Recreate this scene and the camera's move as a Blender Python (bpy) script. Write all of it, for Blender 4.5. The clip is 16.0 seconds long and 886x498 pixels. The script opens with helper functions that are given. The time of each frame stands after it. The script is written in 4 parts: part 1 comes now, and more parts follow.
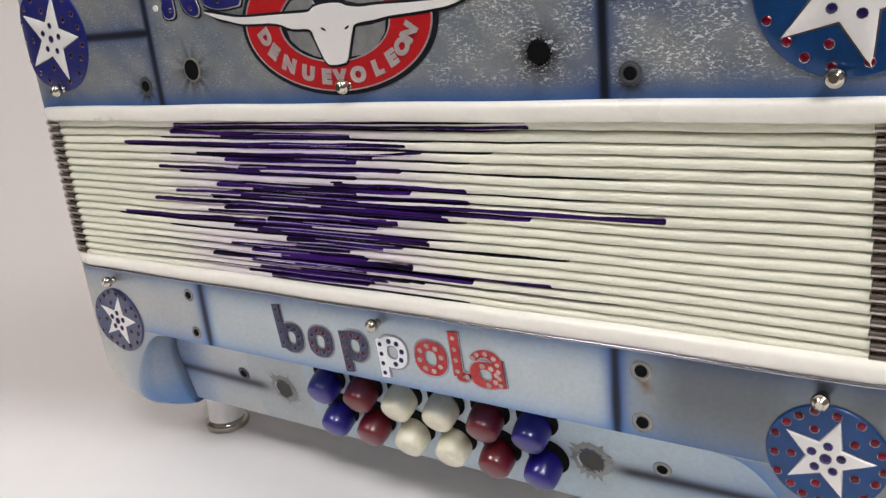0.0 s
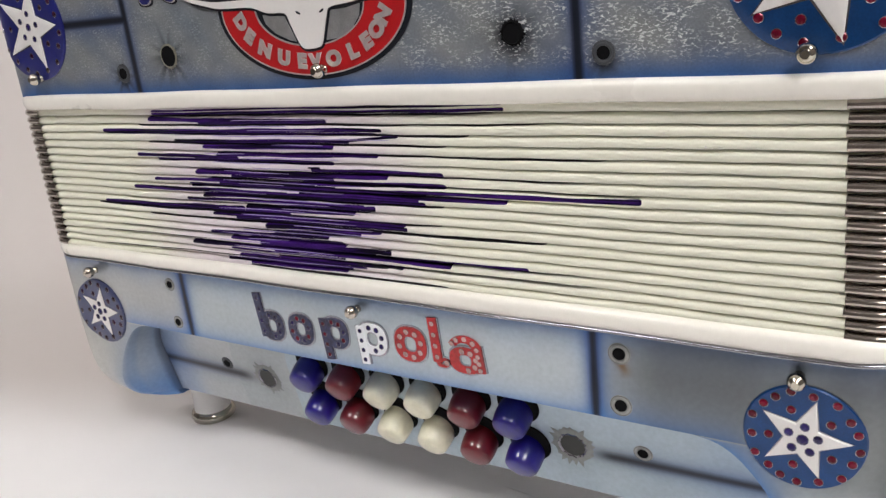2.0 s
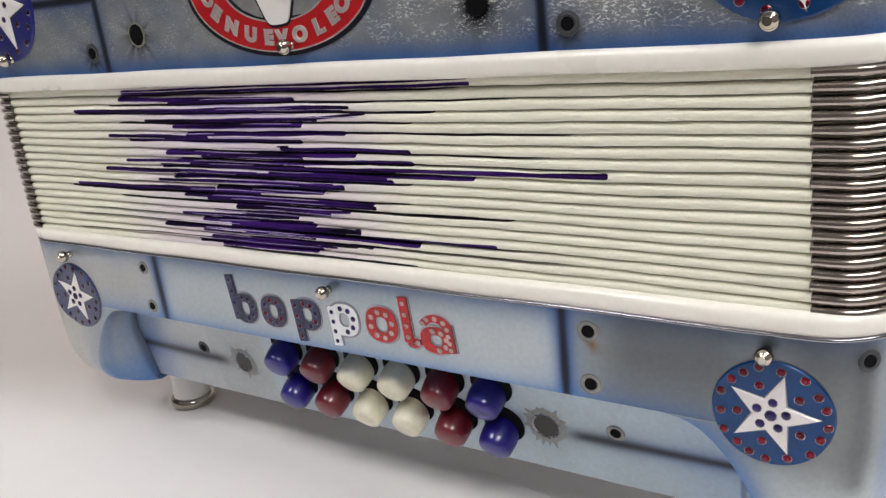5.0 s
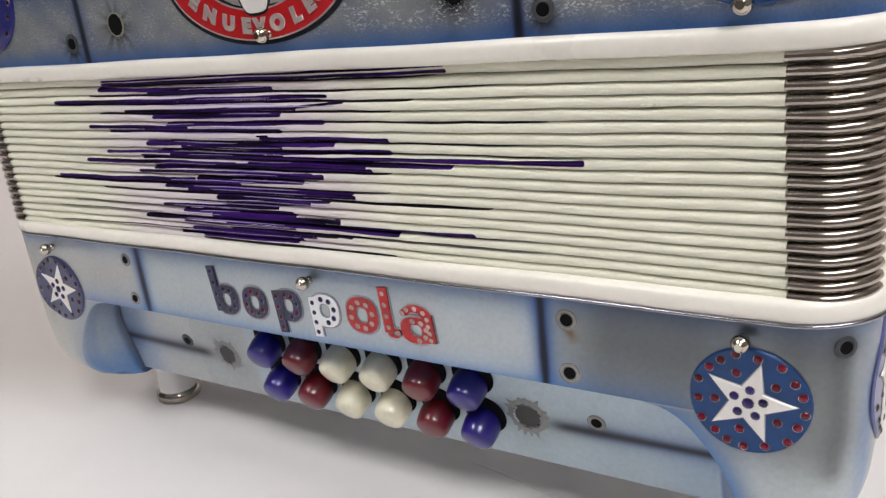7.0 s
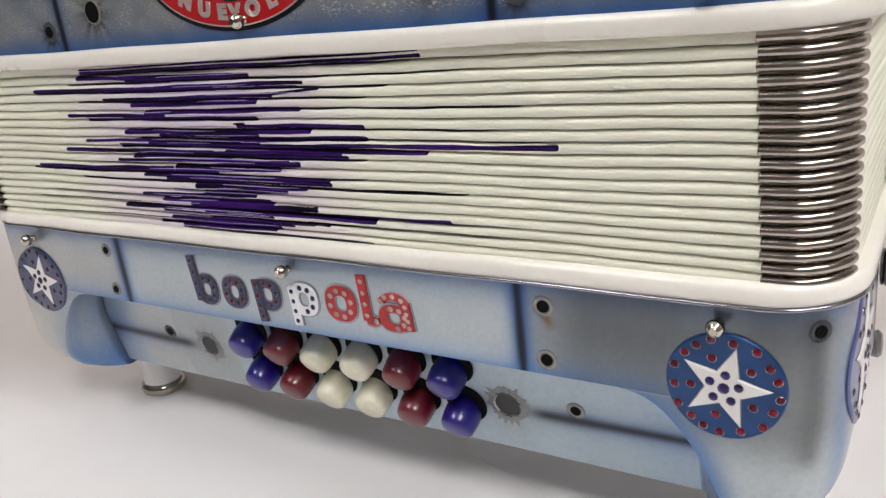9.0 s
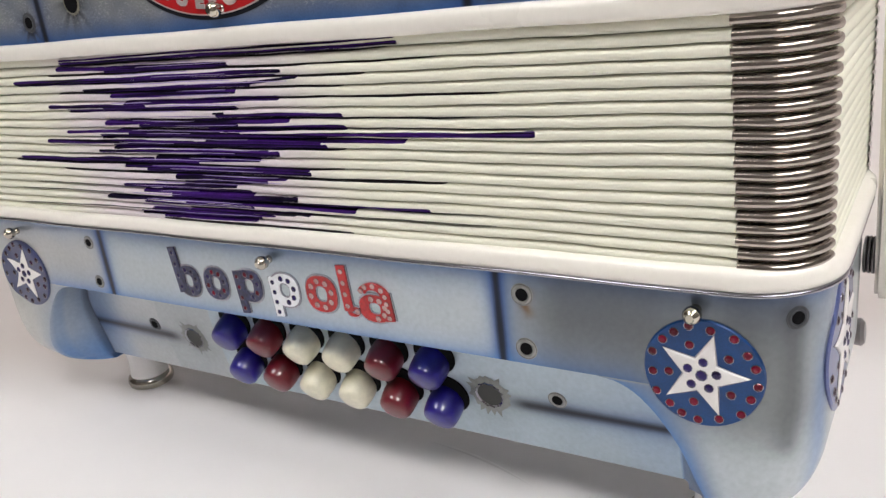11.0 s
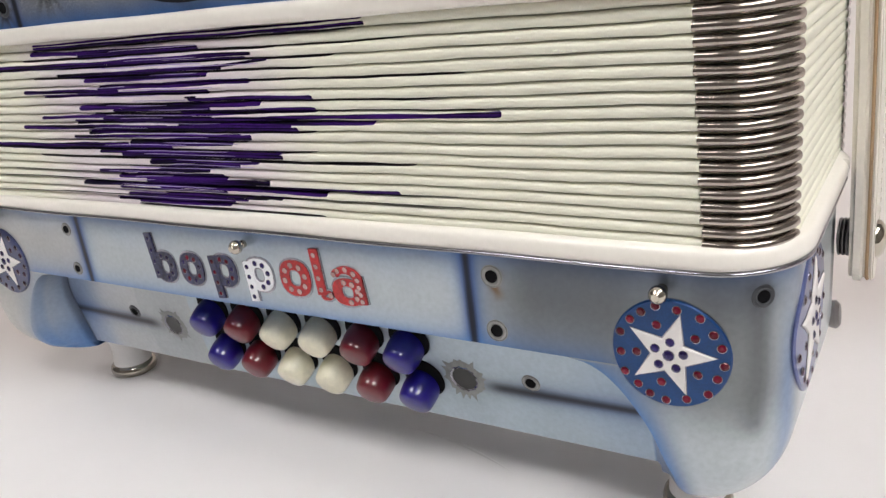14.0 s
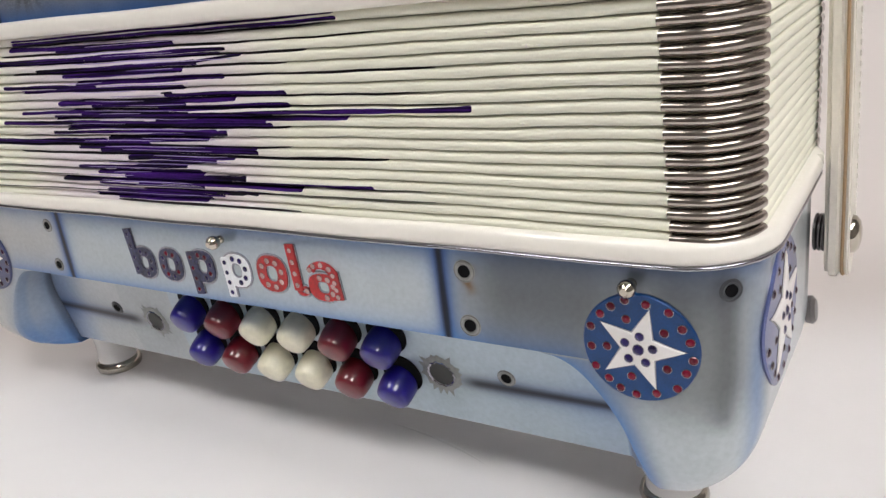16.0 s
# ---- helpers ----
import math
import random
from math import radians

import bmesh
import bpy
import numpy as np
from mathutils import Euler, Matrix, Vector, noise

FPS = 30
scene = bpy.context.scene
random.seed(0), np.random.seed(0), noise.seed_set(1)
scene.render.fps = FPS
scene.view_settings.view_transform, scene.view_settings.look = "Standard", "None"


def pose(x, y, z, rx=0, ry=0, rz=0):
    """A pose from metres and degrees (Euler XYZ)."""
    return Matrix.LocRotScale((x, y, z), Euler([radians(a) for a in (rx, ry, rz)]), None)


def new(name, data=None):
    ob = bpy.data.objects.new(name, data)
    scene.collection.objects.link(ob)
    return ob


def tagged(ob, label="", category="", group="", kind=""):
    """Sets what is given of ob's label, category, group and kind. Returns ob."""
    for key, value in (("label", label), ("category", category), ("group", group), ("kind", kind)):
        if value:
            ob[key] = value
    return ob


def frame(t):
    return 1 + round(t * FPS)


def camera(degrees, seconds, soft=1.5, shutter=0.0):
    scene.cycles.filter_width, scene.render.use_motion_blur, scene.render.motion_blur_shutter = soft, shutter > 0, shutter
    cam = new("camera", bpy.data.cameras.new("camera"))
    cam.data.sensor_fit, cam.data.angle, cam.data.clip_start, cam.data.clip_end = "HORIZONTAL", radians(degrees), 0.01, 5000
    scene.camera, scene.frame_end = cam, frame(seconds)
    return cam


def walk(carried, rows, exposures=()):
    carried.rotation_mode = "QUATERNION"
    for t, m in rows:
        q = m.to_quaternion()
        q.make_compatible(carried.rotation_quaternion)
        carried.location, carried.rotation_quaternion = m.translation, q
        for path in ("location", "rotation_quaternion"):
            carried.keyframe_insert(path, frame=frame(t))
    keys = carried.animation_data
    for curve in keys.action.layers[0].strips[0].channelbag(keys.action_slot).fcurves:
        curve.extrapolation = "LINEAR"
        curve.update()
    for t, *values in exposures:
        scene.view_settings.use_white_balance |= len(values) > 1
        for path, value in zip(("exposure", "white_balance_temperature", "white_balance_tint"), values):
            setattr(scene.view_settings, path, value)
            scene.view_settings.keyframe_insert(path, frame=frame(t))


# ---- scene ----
cam = camera(56.46, 16.0, soft=1.4)
# seconds, eye x y z, yaw, pitch, roll
ROWS = [
    (0, 0.15637, -0.18919, 0.18580, 33.912, -17.787, -5.891),
    (0.5, 0.15740, -0.18852, 0.18497, 33.869, -17.861, -6.005),
    (1, 0.15854, -0.18760, 0.18393, 33.853, -17.973, -6.141),
    (1.5, 0.15969, -0.18661, 0.18288, 33.881, -18.081, -6.238),
    (2, 0.16061, -0.18588, 0.18196, 33.777, -18.155, -6.290),
    (2.5, 0.16190, -0.18499, 0.18083, 33.820, -18.225, -6.347),
    (3, 0.16253, -0.18438, 0.17988, 33.724, -18.331, -6.339),
    (3.5, 0.16349, -0.18344, 0.17932, 33.711, -18.505, -6.459),
    (4, 0.16453, -0.18244, 0.17817, 33.735, -18.548, -6.492),
    (6.5, 0.16920, -0.17859, 0.17431, 33.584, -18.879, -6.602),
    (7, 0.17029, -0.17789, 0.17335, 33.538, -18.879, -6.618),
    (7.5, 0.17140, -0.17693, 0.17258, 33.514, -18.962, -6.660),
    (8, 0.17240, -0.17631, 0.17166, 33.415, -19.016, -6.679),
    (8.5, 0.17350, -0.17537, 0.17083, 33.429, -19.137, -6.752),
    (9, 0.17467, -0.17454, 0.16985, 33.453, -19.162, -6.779),
    (11.5, 0.17979, -0.17100, 0.16631, 33.360, -19.467, -7.059),
    (12, 0.18104, -0.17045, 0.16577, 33.355, -19.531, -7.116),
    (12.5, 0.18215, -0.16972, 0.16507, 33.398, -19.603, -7.197),
    (13, 0.18300, -0.16918, 0.16404, 33.403, -19.665, -7.206),
    (13.5, 0.18387, -0.16854, 0.16318, 33.407, -19.744, -7.207),
    (14, 0.18517, -0.16816, 0.16292, 33.431, -19.830, -7.220),
    (14.5, 0.18642, -0.16737, 0.16270, 33.438, -19.879, -7.214),
    (15, 0.18787, -0.16663, 0.16248, 33.442, -19.905, -7.222),
    (15.5, 0.18956, -0.16602, 0.16173, 33.439, -19.861, -7.202),
    (16, 0.19116, -0.16517, 0.16129, 33.413, -19.925, -7.218),
]
walk(cam, [(t, pose(x, y, z, 90 + pitch, 0, yaw) @ pose(0, 0, 0, 0, 0, roll)) for t, x, y, z, yaw, pitch, roll in ROWS],
     exposures=[(0, -0.02), (3, -0.06), (7, -0.13), (9, -0.11), (11.5, 0.0), (13, 0.0), (14, -0.04), (15, -0.10), (16, -0.08)])

# ---- light ----
world = bpy.data.worlds.new("room_air")
scene.world = world
world.use_nodes = True
world.node_tree.nodes["Background"].inputs[0].default_value = (0.9, 0.95, 1.0, 1)
world.node_tree.nodes["Background"].inputs[1].default_value = 0.02
PANEL_LIGHT = 20.0


# ---- materials ----
def lin(r, g, b):
    """Display colour 0-255 as a linear RGBA."""
    f = lambda c: c / 12.92 if c <= 0.04045 else ((c + 0.055) / 1.055) ** 2.4
    return (f(r / 255), f(g / 255), f(b / 255), 1.0)


def material(name, color, rough=0.5, metal=0.0, coat=0.0, grain=0.08, scale=60.0, bump=0.0, bump_scale=400.0,
             attribute="", specular=0.5, random=0.0, coat_rough=0.08):
    """A surface with colour (or painted attribute), variation at two scales and a fine relief."""
    m = bpy.data.materials.new(name)
    m.use_nodes = True
    t = m.node_tree
    n, l = t.nodes, t.links
    p = n["Principled BSDF"]
    p.inputs["Roughness"].default_value = rough
    p.inputs["Metallic"].default_value = metal
    p.inputs["Coat Weight"].default_value = coat
    p.inputs["Coat Roughness"].default_value = coat_rough
    p.inputs["Specular IOR Level"].default_value = specular
    geo = n.new("ShaderNodeTexCoord")
    big, small = n.new("ShaderNodeTexNoise"), n.new("ShaderNodeTexNoise")
    big.inputs["Scale"].default_value, small.inputs["Scale"].default_value = scale, scale * 14
    big.inputs["Detail"].default_value = small.inputs["Detail"].default_value = 4
    l.new(geo.outputs["Object"], big.inputs["Vector"])
    l.new(geo.outputs["Object"], small.inputs["Vector"])
    add = n.new("ShaderNodeMath")
    add.operation = "ADD"
    l.new(big.outputs["Fac"], add.inputs[0])
    l.new(small.outputs["Fac"], add.inputs[1])
    ramp = n.new("ShaderNodeMapRange")
    ramp.inputs["From Min"].default_value, ramp.inputs["From Max"].default_value = 0.6, 1.4
    ramp.inputs["To Min"].default_value, ramp.inputs["To Max"].default_value = 1 - grain, 1 + grain
    l.new(add.outputs[0], ramp.inputs["Value"])
    mul = n.new("ShaderNodeVectorMath")
    mul.operation = "SCALE"
    if attribute:
        a = n.new("ShaderNodeAttribute")
        a.attribute_name = attribute
        l.new(a.outputs["Color"], mul.inputs[0])
    else:
        mul.inputs[0].default_value = color[:3]
    last = ramp.outputs[0]
    if random:
        info, mr, mm = n.new("ShaderNodeObjectInfo"), n.new("ShaderNodeMapRange"), n.new("ShaderNodeMath")
        mr.inputs["To Min"].default_value, mr.inputs["To Max"].default_value = 1 - random, 1 + random
        mm.operation = "MULTIPLY"
        l.new(info.outputs["Random"], mr.inputs["Value"])
        l.new(mr.outputs[0], mm.inputs[0])
        l.new(last, mm.inputs[1])
        last = mm.outputs[0]
    l.new(last, mul.inputs["Scale"])
    l.new(mul.outputs[0], p.inputs["Base Color"])
    wear = n.new("ShaderNodeMapRange")
    wear.inputs["To Min"].default_value, wear.inputs["To Max"].default_value = rough * 0.85, min(1, rough * 1.2)
    l.new(big.outputs["Fac"], wear.inputs["Value"])
    l.new(wear.outputs[0], p.inputs["Roughness"])
    if bump:
        tex, b = n.new("ShaderNodeTexNoise"), n.new("ShaderNodeBump")
        tex.inputs["Scale"].default_value, tex.inputs["Detail"].default_value = bump_scale, 5
        b.inputs["Strength"].default_value, b.inputs["Distance"].default_value = bump, 0.0004
        l.new(geo.outputs["Object"], tex.inputs["Vector"])
        l.new(tex.outputs["Fac"], b.inputs["Height"])
        l.new(b.outputs["Normal"], p.inputs["Normal"])
    return m


def foil_material():
    """Airbrushed steel paint over crinkled silver foil, under a clear coat. The foil shows where the paint's alpha is high."""
    m = material("airbrushed_foil", (0.2, 0.2, 0.2, 1), 0.42, 0.35, 0.2, 0.22, 120.0, 0.0, attribute="paint")
    t = m.node_tree
    n, l = t.nodes, t.links
    p = n["Principled BSDF"]
    geo = n["Texture Coordinate"]
    flat = n.new("ShaderNodeMapping")
    flat.inputs["Scale"].default_value = (1.0, 1.0, 2.1)
    l.new(geo.outputs["Object"], flat.inputs["Vector"])
    vor = n.new("ShaderNodeTexNoise")
    vor.inputs["Scale"].default_value, vor.inputs["Detail"].default_value = 900, 3.0
    vor.inputs["Distortion"].default_value = 0.9
    l.new(flat.outputs[0], vor.inputs["Vector"])
    line = n.new("ShaderNodeMapRange")
    line.inputs["From Min"].default_value, line.inputs["From Max"].default_value = 0.54, 0.64
    l.new(vor.outputs["Fac"], line.inputs["Value"])
    patch = n.new("ShaderNodeTexNoise")
    patch.inputs["Scale"].default_value, patch.inputs["Detail"].default_value = 130, 3
    l.new(geo.outputs["Object"], patch.inputs["Vector"])
    pm = n.new("ShaderNodeMapRange")
    pm.inputs["From Min"].default_value, pm.inputs["From Max"].default_value = 0.38, 0.55
    l.new(patch.outputs["Fac"], pm.inputs["Value"])
    a = n["Attribute"]
    m1, m2 = n.new("ShaderNodeMath"), n.new("ShaderNodeMath")
    m1.operation = m2.operation = "MULTIPLY"
    l.new(line.outputs[0], m1.inputs[0])
    l.new(pm.outputs[0], m1.inputs[1])
    l.new(m1.outputs[0], m2.inputs[0])
    l.new(a.outputs["Alpha"], m2.inputs[1])
    mix = n.new("ShaderNodeMix")
    mix.data_type = "RGBA"
    old = p.inputs["Base Color"].links[0].from_socket
    l.new(m2.outputs[0], mix.inputs["Factor"])
    l.new(old, mix.inputs["A"])
    mix.inputs["B"].default_value = (0.66, 0.69, 0.70, 1)
    l.new(mix.outputs["Result"], p.inputs["Base Color"])
    b = n.new("ShaderNodeBump")
    b.inputs["Strength"].default_value, b.inputs["Distance"].default_value = 0.5, 0.0003
    l.new(m2.outputs[0], b.inputs["Height"])
    l.new(b.outputs["Normal"], p.inputs["Normal"])
    return m


M = {
    "paper": material("white_sweep", lin(233, 230, 230), 0.6, grain=0.02, scale=3.0, bump=0.05, bump_scale=30),
    "wall": material("wall_paint", (0.22, 0.20, 0.19, 1), 0.8, grain=0.03, scale=2.0),
    "ceiling": material("ceiling_paint", (0.45, 0.44, 0.43, 1), 0.9, grain=0.03, scale=2.0),
    "paint": material("airbrushed_paint", (0.4, 0.4, 0.4, 1), 0.33, 0.55, 0.40, 0.11, 45.0, 0.02, 700.0, attribute="paint", specular=0.35, coat_rough=0.05),
    "foil": foil_material(),
    "celluloid": material("white_celluloid", lin(243, 239, 230), 0.28, 0, 0.5, 0.03, 40.0, 0.04, 150.0),
    "vinyl": material("white_bellows_cloth", lin(235, 234, 217), 0.45, 0, 0.1, 0.05, 120.0, 0.12, 700.0, random=0.03),
    "purple": material("purple_bellows_ink", lin(54, 22, 98), 0.7, 0, 0.0, 0.35, 90.0, 0.1, 700.0, specular=0.08, random=0.2),
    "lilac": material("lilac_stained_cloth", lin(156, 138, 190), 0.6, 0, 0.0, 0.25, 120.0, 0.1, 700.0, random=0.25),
    "black_ink": material("black_bellows_ink", lin(11, 5, 15), 0.65, 0, 0.0, 0.3, 90.0, 0.1, 700.0, specular=0.25),
    # added dark core behind the folds; its colour is the shade in their gaps
    "groove": material("dark_groove_backing", lin(38, 35, 33), 0.85, grain=0.15),
    "steel": material("nickel_steel", (0.42, 0.375, 0.338, 1), 0.19, 1.0, 0, 0.10, 150.0, 0.0, 500.0),
    "chrome": material("polished_nickel", (0.52, 0.485, 0.41, 1), 0.08, 1.0, 0, 0.03, 50.0),
    # nickel with the foot ring's dark reflection put into its base colour
    "foot_ring": material("dimmed_nickel", (0.40, 0.375, 0.33, 1), 0.16, 1.0, 0, 0.1, 120.0),
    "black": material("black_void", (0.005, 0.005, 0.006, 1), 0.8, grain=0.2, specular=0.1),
    "blue_badge": material("blue_metallic_enamel", lin(4, 58, 112), 0.34, 0.3, 0.2, 0.3, 160.0, 0.03, 600.0),
    "indigo_badge": material("indigo_enamel", lin(28, 34, 112), 0.34, 0.2, 0.2, 0.2, 160.0, 0.03, 600.0),
    "slate_badge": material("slate_blue_enamel", lin(58, 66, 104), 0.30, 0.2, 0.5, 0.25, 160.0, 0.03, 600.0),
    # slate enamel made paler: the flank badge's glare is in the colour
    "glare_badge": material("slate_enamel_with_glare", lin(88, 98, 146), 0.30, 0.2, 0.5, 0.25, 160.0, 0.03, 600.0),
    "star": material("white_enamel", lin(230, 227, 225), 0.35, 0, 0.3, 0.03, 80.0, 0.03, 400.0),
    "ruby": material("red_crystal", (0.13, 0.001, 0.016, 1), 0.08, 0.3, 0.15, 0.1, 300.0, random=0.4),
    "sapphire": material("blue_crystal", (0.018, 0.010, 0.095, 1), 0.06, 0.4, 0.4, 0.1, 300.0, random=0.4),
    "garnet": material("dark_garnet_crystal", (0.035, 0.006, 0.03, 1), 0.12, 0.3, 0.3, 0.1, 300.0, random=0.4),
    "clear": material("pink_crystal", (0.66, 0.40, 0.38, 1), 0.06, 0.3, 0.8, 0.1, 300.0, random=0.2),
    "setting": material("silver_setting", (0.34, 0.34, 0.38, 1), 0.2, 1.0),
    "red_enamel": material("red_enamel", lin(180, 13, 22), 0.35, 0, 0.4, 0.12, 120.0, 0.03, 500.0),
    "outline": material("black_enamel", lin(18, 21, 30), 0.5, 0, 0.0, 0.2, specular=0.25),
    "silver": material("silver_enamel", (0.42, 0.43, 0.44, 1), 0.35, 0.7, 0.3, 0.25, 300.0, 0.25, 700.0),
    "letter_silver": material("raised_silver_letters", (0.62, 0.57, 0.56, 1), 0.32, 0.6, 0.3, 0.2, 500.0),
    "blue_letter": material("navy_glitter", lin(42, 46, 80), 0.35, 0.4, 0.5, 0.95, 70.0),
    "white_letter": material("white_letter_enamel", lin(238, 240, 244), 0.35, 0, 0.3, 0.03),
    "red_letter": material("coral_red_glitter", lin(172, 26, 30), 0.4, 0.15, 0.4, 0.6, 160.0),
    "blue_button": material("blue_pearl_button", lin(24, 9, 120), 0.35, 0, 0.5, 0.3, 26.0, coat_rough=0.04),
    "red_button": material("red_pearl_button", lin(104, 10, 28), 0.35, 0, 0.5, 0.3, 26.0, coat_rough=0.04),
    "white_button": material("ivory_pearl_button", lin(228, 224, 200), 0.35, 0, 0.5, 0.16, 26.0, coat_rough=0.04),
    "shot_floor": material("grey_shot_paint", lin(34, 36, 34), 0.4, 0.1, 0.1, 0.3, 400.0),
    "burst": material("torn_silver_paint", lin(126, 130, 128), 0.4, 0.3, 0.3, 0.25, 500.0),
    "soot_ring": material("sooty_ring_paint", lin(70, 73, 78), 0.45, 0.3, 0.1, 0.2, 500.0),
    "tarnish": material("tarnished_paint", lin(120, 118, 104), 0.45, 0.2, 0.3, 0.35, 500.0),
    "rivet": material("grey_rivet_paint", lin(146, 147, 144), 0.35, 0.4, 0.3, 0.3, 500.0),
    "rubber_white": material("white_foot_plastic", lin(225, 223, 222), 0.4, 0, 0.2, 0.03),
    "leather": material("white_strap_leather", lin(226, 220, 210), 0.55, 0, 0.1, 0.06, 60.0, 0.25, 500.0),
    "leather_edge": material("tan_cut_leather", lin(176, 148, 116), 0.8, 0, 0, 0.15, 200.0),
    "thread": material("white_thread", lin(232, 228, 220), 0.8, 0, 0, 0.1, 900.0),
    "bracket": material("dark_nickel", (0.16, 0.15, 0.15, 1), 0.3, 1.0),
}
def ink_bleed(m):
    """Faint lilac stain where the purple ink has run into the cream cloth."""
    n, l = m.node_tree.nodes, m.node_tree.links
    p = n["Principled BSDF"]
    sep, one, two, mul, mix = (n.new("ShaderNode" + k) for k in ("SeparateXYZ", "MapRange", "MapRange", "Math", "Mix"))
    l.new(n["Texture Coordinate"].outputs["Object"], sep.inputs[0])
    for r, a, b in ((one, -0.100, -0.060), (two, 0.045, 0.005)):
        r.interpolation_type = "SMOOTHSTEP"
        r.inputs["From Min"].default_value, r.inputs["From Max"].default_value = a, b
        l.new(sep.outputs["X"], r.inputs["Value"])
    mul.operation = "MULTIPLY"
    l.new(one.outputs[0], mul.inputs[0])
    l.new(two.outputs[0], mul.inputs[1])
    half = n.new("ShaderNodeMath")
    half.operation = "MULTIPLY"
    half.inputs[1].default_value = 0.55
    l.new(mul.outputs[0], half.inputs[0])
    mix.data_type = "RGBA"
    l.new(half.outputs[0], mix.inputs["Factor"])
    l.new(p.inputs["Base Color"].links[0].from_socket, mix.inputs["A"])
    mix.inputs["B"].default_value = lin(208, 190, 214)
    l.new(mix.outputs["Result"], p.inputs["Base Color"])


ink_bleed(M["vinyl"])


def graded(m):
    """Sweep paper, white at its foot; past a line aslant in plan its shade is painted in as warm grey."""
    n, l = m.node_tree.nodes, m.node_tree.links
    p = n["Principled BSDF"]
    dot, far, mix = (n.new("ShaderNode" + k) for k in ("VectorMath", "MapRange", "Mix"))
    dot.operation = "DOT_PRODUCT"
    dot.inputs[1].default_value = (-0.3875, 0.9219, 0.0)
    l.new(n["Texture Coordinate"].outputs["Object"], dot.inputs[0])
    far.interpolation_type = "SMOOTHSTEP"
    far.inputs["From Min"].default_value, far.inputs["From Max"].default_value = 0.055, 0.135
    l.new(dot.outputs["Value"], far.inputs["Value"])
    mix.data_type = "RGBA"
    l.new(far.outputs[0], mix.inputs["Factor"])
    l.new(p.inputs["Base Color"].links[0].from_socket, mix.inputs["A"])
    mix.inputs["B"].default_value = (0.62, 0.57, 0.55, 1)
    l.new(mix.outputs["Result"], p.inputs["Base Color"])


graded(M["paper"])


def brushed(m):
    """Dark brush lines running along the ink."""
    n, l = m.node_tree.nodes, m.node_tree.links
    p = n["Principled BSDF"]
    along, tex, lift, mul = (n.new("ShaderNode" + k) for k in ("Mapping", "TexNoise", "MapRange", "VectorMath"))
    along.inputs["Scale"].default_value = (22.0, 22.0, 1500.0)
    tex.inputs["Scale"].default_value, tex.inputs["Detail"].default_value = 1.0, 3
    lift.inputs["From Min"].default_value, lift.inputs["From Max"].default_value = 0.44, 0.56
    lift.inputs["To Min"].default_value, lift.inputs["To Max"].default_value = 0.08, 1.0
    mul.operation = "SCALE"
    l.new(n["Texture Coordinate"].outputs["Object"], along.inputs["Vector"])
    l.new(along.outputs[0], tex.inputs["Vector"])
    l.new(tex.outputs["Fac"], lift.inputs["Value"])
    l.new(p.inputs["Base Color"].links[0].from_socket, mul.inputs[0])
    l.new(lift.outputs[0], mul.inputs["Scale"])
    l.new(mul.outputs[0], p.inputs["Base Color"])


brushed(M["purple"])
glow = bpy.data.materials.new("lit_diffuser")
glow.use_nodes = True
glow.node_tree.nodes["Principled BSDF"].inputs["Emission Color"].default_value = (0.99, 0.97, 0.957, 1)
glow.node_tree.nodes["Principled BSDF"].inputs["Emission Strength"].default_value = PANEL_LIGHT
M["glow"] = glow

# ---- building helpers ----
def mesh(name, verts, faces, smooth=True, sharp=35):
    me = bpy.data.meshes.new(name)
    me.from_pydata([tuple(v) for v in verts], [], faces)
    me.update()
    if smooth:
        me.polygons.foreach_set("use_smooth", [True] * len(me.polygons))
        me.set_sharp_from_angle(angle=radians(sharp))
    return me


def part(name, me, mat, parent, label="", m=None):
    ob = new(name, me)
    if me is not None and mat is not None and not me.materials:
        me.materials.append(mat)
    ob.parent = parent
    if m is not None:
        ob.matrix_basis = m
    if label:
        tagged(ob, label)
    return ob


def lathe(name, profile, seg=24, sharp=40):
    """A turned form about local z from (radius, height) pairs, closed at both ends."""
    verts, faces = [], []
    k = len(profile)
    for i in range(seg):
        a = 2 * math.pi * i / seg
        verts += [(r * math.cos(a), r * math.sin(a), h) for r, h in profile]
    for i in range(seg):
        j = (i + 1) % seg
        faces += [(i * k + q, j * k + q, j * k + q + 1, i * k + q + 1) for q in range(k - 1)]
    faces.append([i * k for i in range(seg)][::-1])
    faces.append([i * k + k - 1 for i in range(seg)])
    return mesh(name, verts, faces, True, sharp)


def box(name, a, b, bevel=0.0):
    bm = bmesh.new()
    bmesh.ops.create_cube(bm, size=1)
    for v in bm.verts:
        v.co = Vector([(a[i] + b[i]) / 2 + v.co[i] * (b[i] - a[i]) for i in range(3)])
    if bevel:
        bmesh.ops.bevel(bm, geom=bm.edges[:], offset=bevel, segments=2, affect="EDGES")
    me = bpy.data.meshes.new(name)
    bm.to_mesh(me)
    bm.free()
    return me


# ---- the accordion's plan: a rounded rectangle, x to its sides, front at y = 0 ----
HX, DEPTH, CORNER = 0.1582, 0.091, 0.0175
FLAT = HX - CORNER
ARC = CORNER * math.pi / 2


